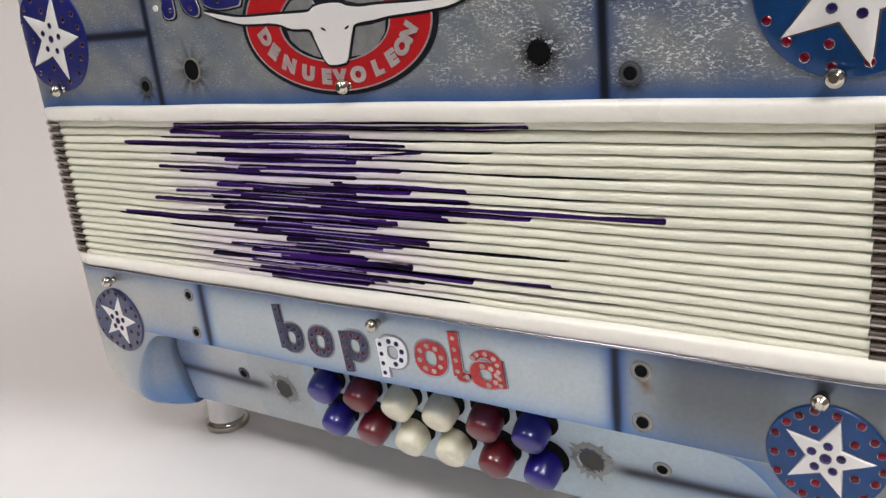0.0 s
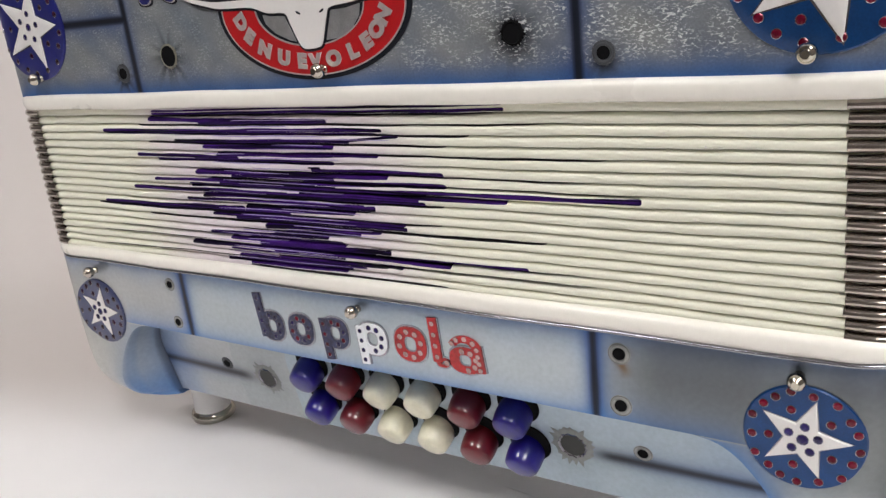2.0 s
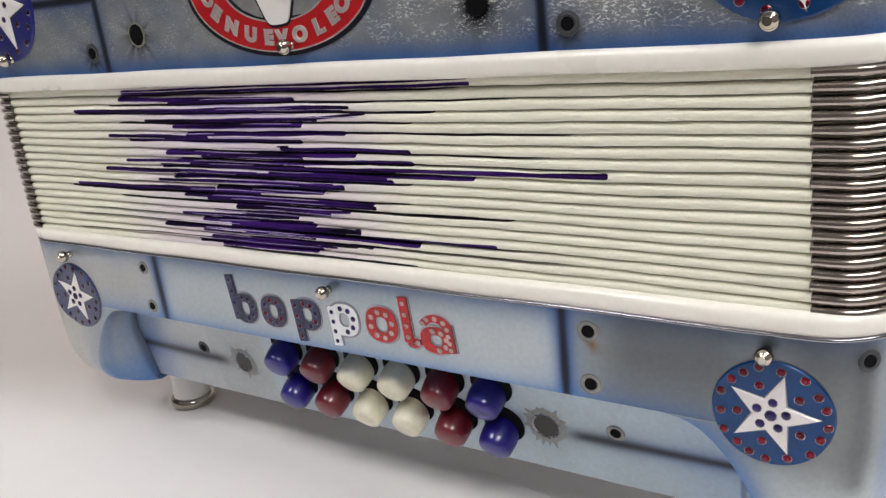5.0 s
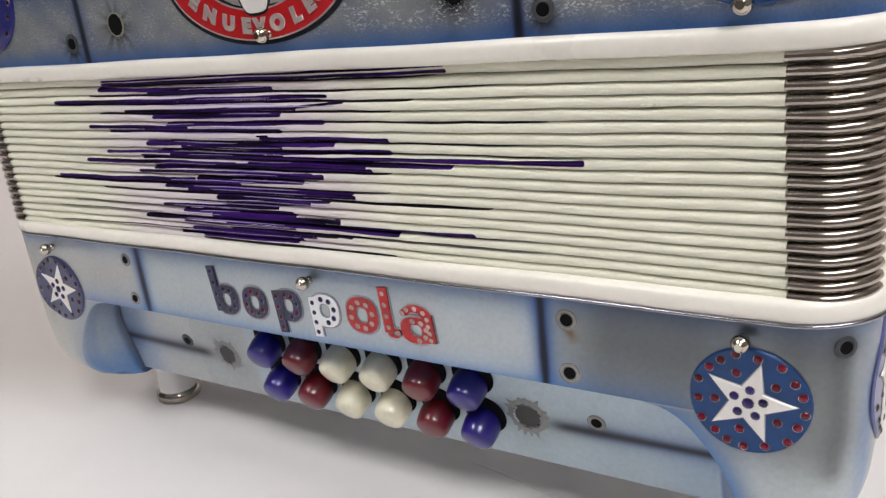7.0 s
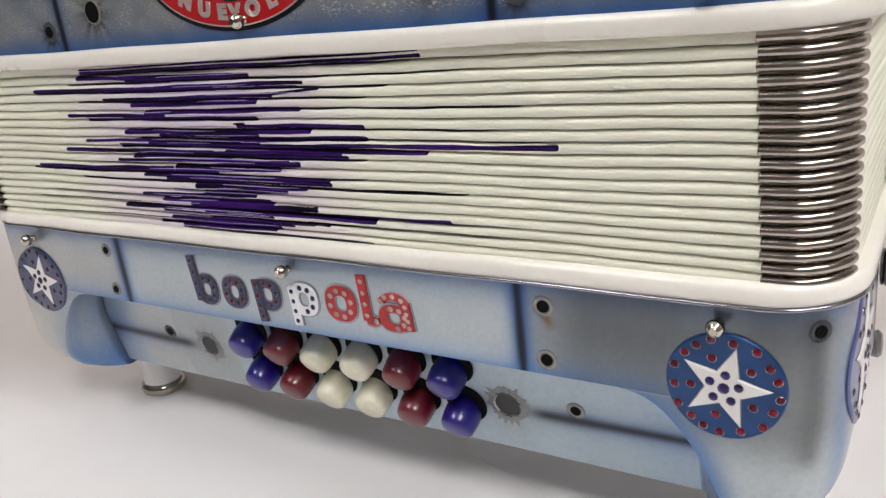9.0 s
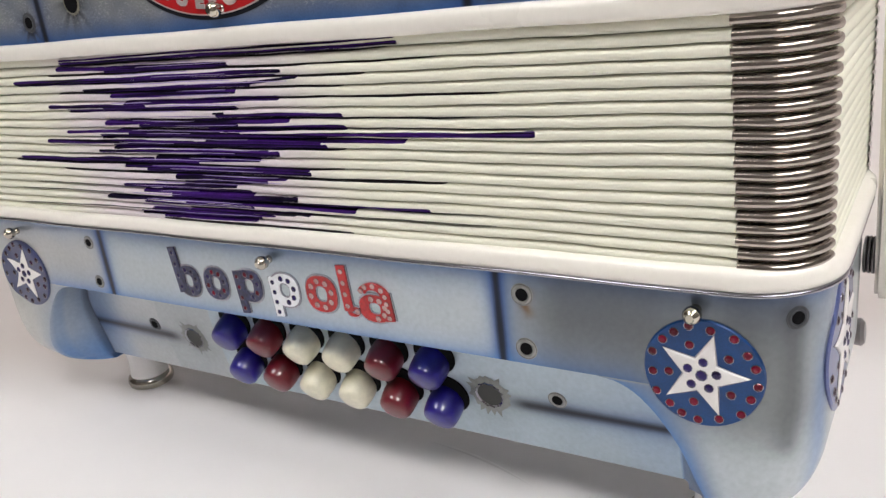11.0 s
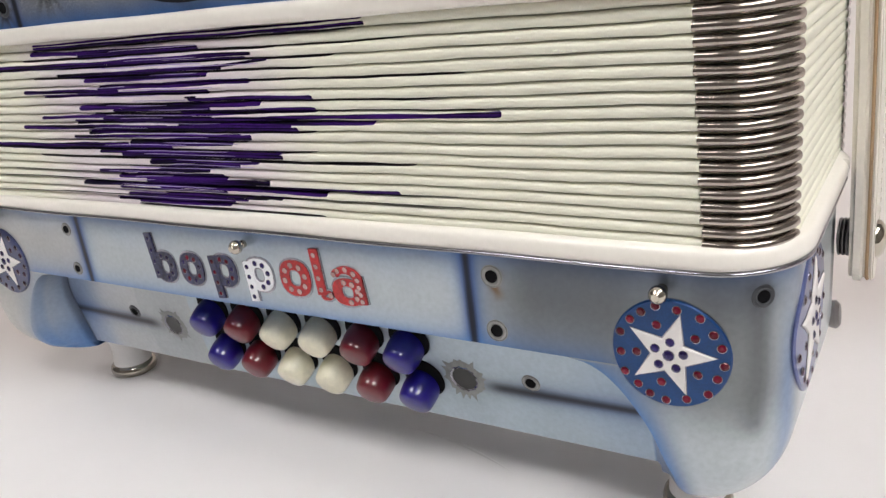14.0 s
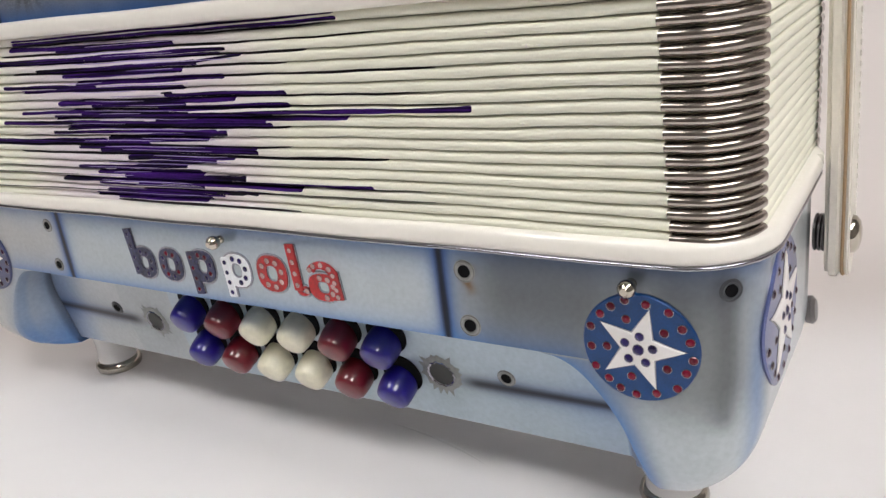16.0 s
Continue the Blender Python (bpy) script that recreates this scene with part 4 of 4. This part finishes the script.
emblem = part("emblem", ring_strip("emblem", (0.0190, 0.0103), (0.0357, 0.0208), 0.00025), M["outline"], accordion, "oval red and silver bull-skull emblem with a black outline")
part("red_ring", ring_strip("red_ring", (0.0202, 0.0112), (0.0337, 0.0193), 0.0005), M["red_enamel"], emblem, "red enamel ring")
part("fine_line", ring_strip("fine_line", (0.0199, 0.0109), (0.0203, 0.0113), 0.0006), M["letter_silver"], emblem, "thin silver line")
part("fine_line", ring_strip("fine_line", (0.0336, 0.0192), (0.0340, 0.0196), 0.0006), M["letter_silver"], emblem, "thin silver line")
part("disc", slab("disc", [(EX + 0.0199 * math.cos(radians(a)), EZ + 0.0109 * math.sin(radians(a))) for a in range(0, 360, 5)], 0.0, 0.0002), M["outline"], emblem,
     "black ground of the emblem")
FIELDS = ([(-0.0180, 0.1768), (-0.0172, 0.1742), (-0.0138, 0.1713), (-0.0088, 0.1692), (-0.0062, 0.1686), (-0.0080, 0.1728), (-0.0095, 0.1760)],
          [(0.0072, 0.1765), (0.0056, 0.1712), (0.0048, 0.1685), (0.0100, 0.1689), (0.0146, 0.1712), (0.0176, 0.1746), (0.0183, 0.1777), (0.0130, 0.1768)],
          [(-0.0180, 0.1825), (-0.0090, 0.1824), (-0.0060, 0.1838), (-0.0080, 0.1865), (-0.0150, 0.1850)], [(0.0050, 0.1838), (0.0100, 0.1827), (0.0180, 0.1828), (0.0150, 0.1850), (0.0080, 0.1866)])
for field in FIELDS:
    part("silver_field", slab("silver_field", field, 0.0002, 0.0004), M["silver"], emblem, "brushed silver field")
# horn, cheek, muzzle and back again, anticlockwise
SKULL = [(-0.0515, 0.1844), (-0.0460, 0.1823), (-0.0402, 0.1809), (-0.0357, 0.1799), (-0.0309, 0.1796), (-0.0216, 0.1792), (-0.0153, 0.1772), (-0.0088, 0.1768), (-0.0072, 0.1738), (-0.0057, 0.1702),
         (-0.0041, 0.1673), (-0.0021, 0.1664), (0.0021, 0.1667), (0.0038, 0.1678), (0.0052, 0.1715), (0.0067, 0.1755), (0.0082, 0.1774), (0.0150, 0.1781), (0.0199, 0.1788), (0.0274, 0.1792),
         (0.0347, 0.1797), (0.0410, 0.1806), (0.0520, 0.1848), (0.0420, 0.1824), (0.0296, 0.1818), (0.0166, 0.1820), (0.0107, 0.1818), (0.0058, 0.1824), (0.0030, 0.1834), (-0.0022, 0.1835),
         (-0.0065, 0.1828), (-0.0089, 0.1816), (-0.0188, 0.1817), (-0.0352, 0.1818), (-0.0430, 0.1829)]
part("skull_outline", slab("skull_outline", rounded(grown(SKULL, 0.0008), 3), 0.0004, 0.00062), M["outline"], emblem, "black outline of the skull")
skull = part("skull", slab("skull", rounded(SKULL, 3), 0.0005, 0.0010), M["star"], emblem, "raised white long-horned bull skull")
for x in (-0.0035, 0.0052):
    part("eye", slab("eye", [(x + 0.0009 * math.cos(a), 0.1766 + 0.0004 * math.sin(a) + 0.0004 * math.cos(a) * (1 if x > 0.001 else -1)) for a in np.linspace(0, 5.5, 8)], 0.0009, 0.00106),
         M["outline"], emblem, "small dark eye mark")


def letter(text, size):
    cu = bpy.data.curves.new("letter", "FONT")
    cu.body, cu.size, cu.extrude, cu.offset, cu.align_x, cu.align_y = text, size, 0.00018, 0.00036, "CENTER", "CENTER"
    cu.bevel_depth = 0.00005
    ob = bpy.data.objects.new("letter", cu)
    me = bpy.data.meshes.new_from_object(ob)
    bpy.data.objects.remove(ob)
    return me


WORDS = "DE NUEVO LEON"
SPOTS = (191.5, 208.3, 0, 227.0, 245.0, 260.0, 270.8, 285.2, 0, 301.6, 315.7, 329.5, 344.0)
for c, spot in zip(WORDS, SPOTS):
    if c != " ":
        x, z = 0.0273 * math.cos(radians(spot)), 0.0157 * math.sin(radians(spot))
        lean = math.degrees(math.atan2(z / 0.0157 ** 2, x / 0.0273 ** 2)) % 360 - 270
        m = seat(EX + x, EZ + z, 0.00062) @ pose(0, 0, 0, 0, 0, 0.88 * lean) @ Matrix.Diagonal((1.14, 1, 1, 1))
        part("letter", letter(c, 0.0055), M["letter_silver"], emblem, "", m)

# ornament beside the emblem: stout blue scroll feet edged in silver and black, only their lower ends in view
FEET = (
    [(-0.0690, 0.1990), (-0.0698, 0.1900), (-0.0706, 0.1862), (-0.0694, 0.1839), (-0.0670, 0.1838), (-0.0655, 0.1856), (-0.0656, 0.1900), (-0.0650, 0.1990)],
    [(-0.0625, 0.1990), (-0.0612, 0.1890), (-0.0597, 0.1856), (-0.0574, 0.1838), (-0.0548, 0.1840), (-0.0540, 0.1866), (-0.0556, 0.1905), (-0.0570, 0.1990)],
    [(-0.0515, 0.1990), (-0.0512, 0.1885), (-0.0490, 0.1862), (-0.0448, 0.1852), (-0.0392, 0.1854), (-0.0352, 0.1872), (-0.0350, 0.1990)],
)
for points in FEET:
    cu, cv = sum(p[0] for p in points) / len(points), sum(p[1] for p in points) / len(points)
    for name, by, w, mat, label in (("foot_outline", 0.0010, 0.0003, "outline", "dark edge of a scroll foot"), ("foot_line", 0.0005, 0.0005, "letter_silver", "silver line round a scroll foot"),
                                    ("scroll_foot", -0.0002, 0.0007, "indigo_badge", "blue enamel scroll foot")):
        shape = [(u + math.copysign(by, u - cu), v + (math.copysign(by, v - cv) if v < cv else 0)) for u, v in points]
        part(name, slab(name, rounded(shape, 4), 0.0, w), M[mat], emblem, label)
    low = min(points, key=lambda p: p[1])
    for dv in (0.0022, 0.0062):
        gem("garnet", low[0] + 0.0003, low[1] + dv, 0.0008, 0.0007, emblem)
part("bead", slab("bead", oval_ring(-0.0742, 0.1871, 0.0010), 0.0, 0.0006), M["star"], emblem, "small white bead")

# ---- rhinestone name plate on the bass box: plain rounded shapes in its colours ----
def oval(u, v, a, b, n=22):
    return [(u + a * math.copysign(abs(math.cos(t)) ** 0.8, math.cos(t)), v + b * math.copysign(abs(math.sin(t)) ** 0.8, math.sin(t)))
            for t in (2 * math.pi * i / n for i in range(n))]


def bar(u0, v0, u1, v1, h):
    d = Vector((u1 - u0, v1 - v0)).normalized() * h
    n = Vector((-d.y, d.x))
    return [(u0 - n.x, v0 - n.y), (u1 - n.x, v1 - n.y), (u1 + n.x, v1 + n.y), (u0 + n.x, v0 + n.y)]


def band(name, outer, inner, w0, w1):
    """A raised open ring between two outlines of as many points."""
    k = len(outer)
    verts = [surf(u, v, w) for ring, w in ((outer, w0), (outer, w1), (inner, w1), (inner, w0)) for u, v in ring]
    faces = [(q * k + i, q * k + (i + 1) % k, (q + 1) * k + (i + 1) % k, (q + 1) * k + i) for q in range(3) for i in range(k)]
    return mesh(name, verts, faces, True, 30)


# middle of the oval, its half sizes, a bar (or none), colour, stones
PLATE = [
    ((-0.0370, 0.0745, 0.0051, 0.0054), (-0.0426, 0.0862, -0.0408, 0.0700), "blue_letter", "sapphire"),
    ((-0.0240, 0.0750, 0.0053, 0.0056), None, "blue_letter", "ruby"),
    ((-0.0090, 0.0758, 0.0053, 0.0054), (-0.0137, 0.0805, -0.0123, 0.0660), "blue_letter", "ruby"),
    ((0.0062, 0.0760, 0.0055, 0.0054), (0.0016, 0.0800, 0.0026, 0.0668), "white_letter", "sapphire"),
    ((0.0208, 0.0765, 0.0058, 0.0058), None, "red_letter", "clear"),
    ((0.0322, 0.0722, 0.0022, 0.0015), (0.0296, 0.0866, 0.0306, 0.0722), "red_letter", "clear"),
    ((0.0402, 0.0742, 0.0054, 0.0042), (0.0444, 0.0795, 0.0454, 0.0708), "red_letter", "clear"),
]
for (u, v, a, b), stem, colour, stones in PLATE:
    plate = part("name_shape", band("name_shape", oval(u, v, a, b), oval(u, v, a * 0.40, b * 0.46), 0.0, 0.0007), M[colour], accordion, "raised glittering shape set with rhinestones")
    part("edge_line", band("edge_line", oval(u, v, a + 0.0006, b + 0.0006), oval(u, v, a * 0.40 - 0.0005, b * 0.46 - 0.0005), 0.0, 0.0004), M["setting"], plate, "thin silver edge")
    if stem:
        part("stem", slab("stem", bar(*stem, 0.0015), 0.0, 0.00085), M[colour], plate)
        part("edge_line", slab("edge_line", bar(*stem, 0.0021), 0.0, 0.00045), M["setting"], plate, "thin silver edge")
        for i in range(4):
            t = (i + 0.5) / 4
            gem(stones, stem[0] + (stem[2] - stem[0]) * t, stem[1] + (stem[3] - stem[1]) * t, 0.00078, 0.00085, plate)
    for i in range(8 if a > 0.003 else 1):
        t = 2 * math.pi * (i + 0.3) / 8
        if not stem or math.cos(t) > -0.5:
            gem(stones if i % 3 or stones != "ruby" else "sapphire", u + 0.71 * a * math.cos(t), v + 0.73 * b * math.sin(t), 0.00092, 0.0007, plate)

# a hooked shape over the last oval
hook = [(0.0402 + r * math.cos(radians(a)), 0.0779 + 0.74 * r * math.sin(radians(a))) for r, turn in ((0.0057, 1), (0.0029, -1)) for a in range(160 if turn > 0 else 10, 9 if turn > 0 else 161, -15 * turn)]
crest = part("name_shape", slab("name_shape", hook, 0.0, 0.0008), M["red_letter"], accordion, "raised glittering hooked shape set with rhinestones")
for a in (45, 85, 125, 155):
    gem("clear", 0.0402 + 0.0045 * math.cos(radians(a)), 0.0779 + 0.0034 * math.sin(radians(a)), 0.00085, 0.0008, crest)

# ---- hand strap at the flank ----
STRAP_Y, STRAP_W = 0.0830, 0.0150


def strap_layer(name, x0, x1, z_low, shrink=0.0):
    """One leather layer of the strap, with a round lower end."""
    r = STRAP_W / 2 - shrink
    outline = [(STRAP_Y + r * math.cos(a), z_low + r + r * math.sin(a)) for a in np.linspace(math.pi, 2 * math.pi, 16)]
    outline += [(STRAP_Y + r, z) for z in np.linspace(z_low + r + 0.01, 0.238, 14)] + [(STRAP_Y - r, z) for z in np.linspace(0.238, z_low + r + 0.01, 14)]
    bm = bmesh.new()
    sides = []
    lean = lambda z: -0.003 * smooth_step(0.06, 0.24, np.array(z))
    for x in (x0, x1):
        sides.append([bm.verts.new((x + float(lean(z)), y, z)) for y, z in outline])
    k = len(outline)
    for i in range(k):
        bm.faces.new((sides[0][i], sides[0][(i + 1) % k], sides[1][(i + 1) % k], sides[1][i]))
    bm.faces.new(sides[0][::-1]), bm.faces.new(sides[1])
    bmesh.ops.recalc_face_normals(bm, faces=bm.faces[:])
    rim = [e for e in bm.edges if len(e.link_faces) == 2 and any(len(f.verts) > 4 for f in e.link_faces)]
    bmesh.ops.bevel(bm, geom=rim, offset=min(0.0012, (x1 - x0) * 0.35), segments=3, affect="EDGES")
    me = bpy.data.meshes.new(name)
    bm.to_mesh(me)
    bm.free()
    return me


strap = part("hand_strap", strap_layer("hand_strap", 0.1617, 0.1660, 0.0575), M["leather"], accordion, "padded cream-white leather hand strap, stitched along its edge")
part("core_layer", strap_layer("core_layer", 0.1660, 0.1669, 0.0578, 0.0003), M["leather_edge"], strap, "tan cut leather between the layers")
part("outer_layer", strap_layer("outer_layer", 0.1669, 0.1682, 0.0580, 0.0004), M["leather"], strap, "white outer leather")
stitch_mesh = box("stitch", (-0.0002, -0.0003, -0.0009), (0.0003, 0.0003, 0.0009), 0.00015)
for i in range(58):
    z = 0.066 + 0.0029 * i
    part("stitch", stitch_mesh, M["thread"], strap, "", Matrix.Translation((0.1682 - 0.003 * float(smooth_step(0.06, 0.24, np.array(z))), STRAP_Y + 0.0055, z)))
flank_turn = pose(0, 0, 0, 0, 90, 0)
bolt = part("strap_bolt", lathe("strap_bolt", [(0.0056, 0.0), (0.0054, 0.0010), (0.0040, 0.0021), (0.0018, 0.0026)], 28, 60), M["chrome"], accordion, "domed nickel strap bolt",
            pose(0.1681, STRAP_Y, 0.0705) @ flank_turn)
for i in range(3):
    part("washer", lathe("washer", [(0.0050, 0.0), (0.0056, 0.0003), (0.0056, 0.0008), (0.0050, 0.0011), (0.0042, 0.0012)], 28, 40), M["bracket"], bolt, "dark nickel spacer washer",
         Matrix.Translation((0, 0, -0.0100 + 0.0011 * i)))
part("lug", lathe("lug", [(0.0046, -0.001), (0.0048, 0.0008), (0.0036, 0.0018), (0.0018, 0.0020)], 18, 30), M["bracket"], accordion, "small worn metal lug on the flank",
     pose(HX, 0.079, 0.0470) @ flank_turn @ pose(0, 0, 0, 0, 0, 40) @ Matrix.Diagonal((1.5, 0.7, 1, 1)))

# small dark pins low on the flank, joined by a thin scored line
for y, z in ((0.0560, 0.0300), (0.0330, 0.0335)):
    inset = 0.0215 * (1 - math.sqrt(1 - ((Z_BASE + BOTTOM_R - z) / BOTTOM_R) ** 2))
    part("pin", lathe("pin", [(0.0011, -0.0008), (0.0011, 0.0003), (0.0006, 0.0007)], 14, 50), M["bracket"], accordion, "small dark pin head", pose(HX - inset, y, z) @ flank_turn)

# ---- the room: a white sweep, plain walls, two lit ceiling panels ----
def sweep():
    """White paper that lies flat and curves up behind, its bend running aslant behind the instrument."""
    turn, r = radians(22.8), 0.32
    prof = [(-0.45, -0.06), (-0.445, -0.006), (-0.433, 0.0), (-0.1, 0.0), (0.0, 0.0)] + [(r * math.sin(a), r - r * math.cos(a)) for a in np.linspace(0.08, 1.45, 22)] + [(r + 0.03, 0.62), (r + 0.08, 1.3)]
    verts, k = [], len(prof)
    xs = [-1.2, -0.8, -0.4, 0, 0.4, 0.8, 1.2]
    for x in xs:
        for d, z in prof:
            verts.append((x * math.cos(turn) - d * math.sin(turn), 0.128 + x * math.sin(turn) + d * math.cos(turn), z))
    faces = [(i * k + j, (i + 1) * k + j, (i + 1) * k + j + 1, i * k + j + 1) for i in range(len(xs) - 1) for j in range(k - 1)]
    return mesh("ground", verts, faces, True, 60)


def crease():
    """A low rounded ridge where the paper was once folded."""
    verts, faces = [], []
    n = 24
    for i in range(n + 1):
        t = i / n
        x, y, w = 0.018 + 0.052 * t, 0.0415 - 0.011 * t * t, 0.0009 * math.sin(math.pi * t) + 0.0001
        verts += [(x + 0.2 * q * w, y + q * w, h * math.sin(math.pi * t)) for q, h in ((-1, -0.0001), (-0.35, 0.00016), (0.2, 0.0002), (1, -0.0001))]
    for i in range(n):
        faces += [(i * 4 + q, i * 4 + q + 4, i * 4 + q + 5, i * 4 + q + 1) for q in range(3)]
    return mesh("crease", verts, faces, True, 80)


# the paper's colour carries the shade beyond the bend
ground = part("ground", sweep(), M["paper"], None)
tagged(ground, "seamless white photographic sweep curving up behind, its far shade painted in as warm grey", "backdrop", kind="structure")
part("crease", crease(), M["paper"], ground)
X0, X1, Y0, Y1, ZF, ZC = -2.0, 2.0, -1.9, 0.9, -0.8, 1.7
for name, a, b, mat in (("floor", (X0, Y0, ZF - 0.05), (X1, Y1, ZF), "wall"), ("ceiling", (X0, Y0, ZC), (X1, Y1, ZC + 0.05), "ceiling"),
                        ("wall_north", (X0, Y1, ZF), (X1, Y1 + 0.05, ZC), "wall"), ("wall_south", (X0, Y0 - 0.05, ZF), (X1, Y0, ZC), "wall"),
                        ("wall_east", (X1, Y0, ZF), (X1 + 0.05, Y1, ZC), "wall"), ("wall_west", (X0 - 0.05, Y0, ZF), (X0, Y1, ZC), "wall")):
    tagged(part(name, box(name, a, b), M[mat], None), "plain light-painted " + name.split("_")[0], name.split("_")[0], kind="structure")
for x, y, half in ((-0.60, -0.88, 0.25), (0.95, -0.95, 0.34), (1.20, -0.08, 0.28)):
    lamp = new("ceiling_light")
    lamp.matrix_basis = Matrix.Translation((x, y, ZC - 0.02))
    tagged(lamp, "square lit ceiling panel with a white frame", "ceiling light", "ceiling panels")
    part("frame", box("frame", (-half, -half, -0.01), (half, half, 0.02), 0.004), M["ceiling"], lamp)
    part("diffuser", box("diffuser", (0.02 - half, 0.02 - half, -0.016), (half - 0.02, half - 0.02, -0.0102)), M["glow"], lamp)
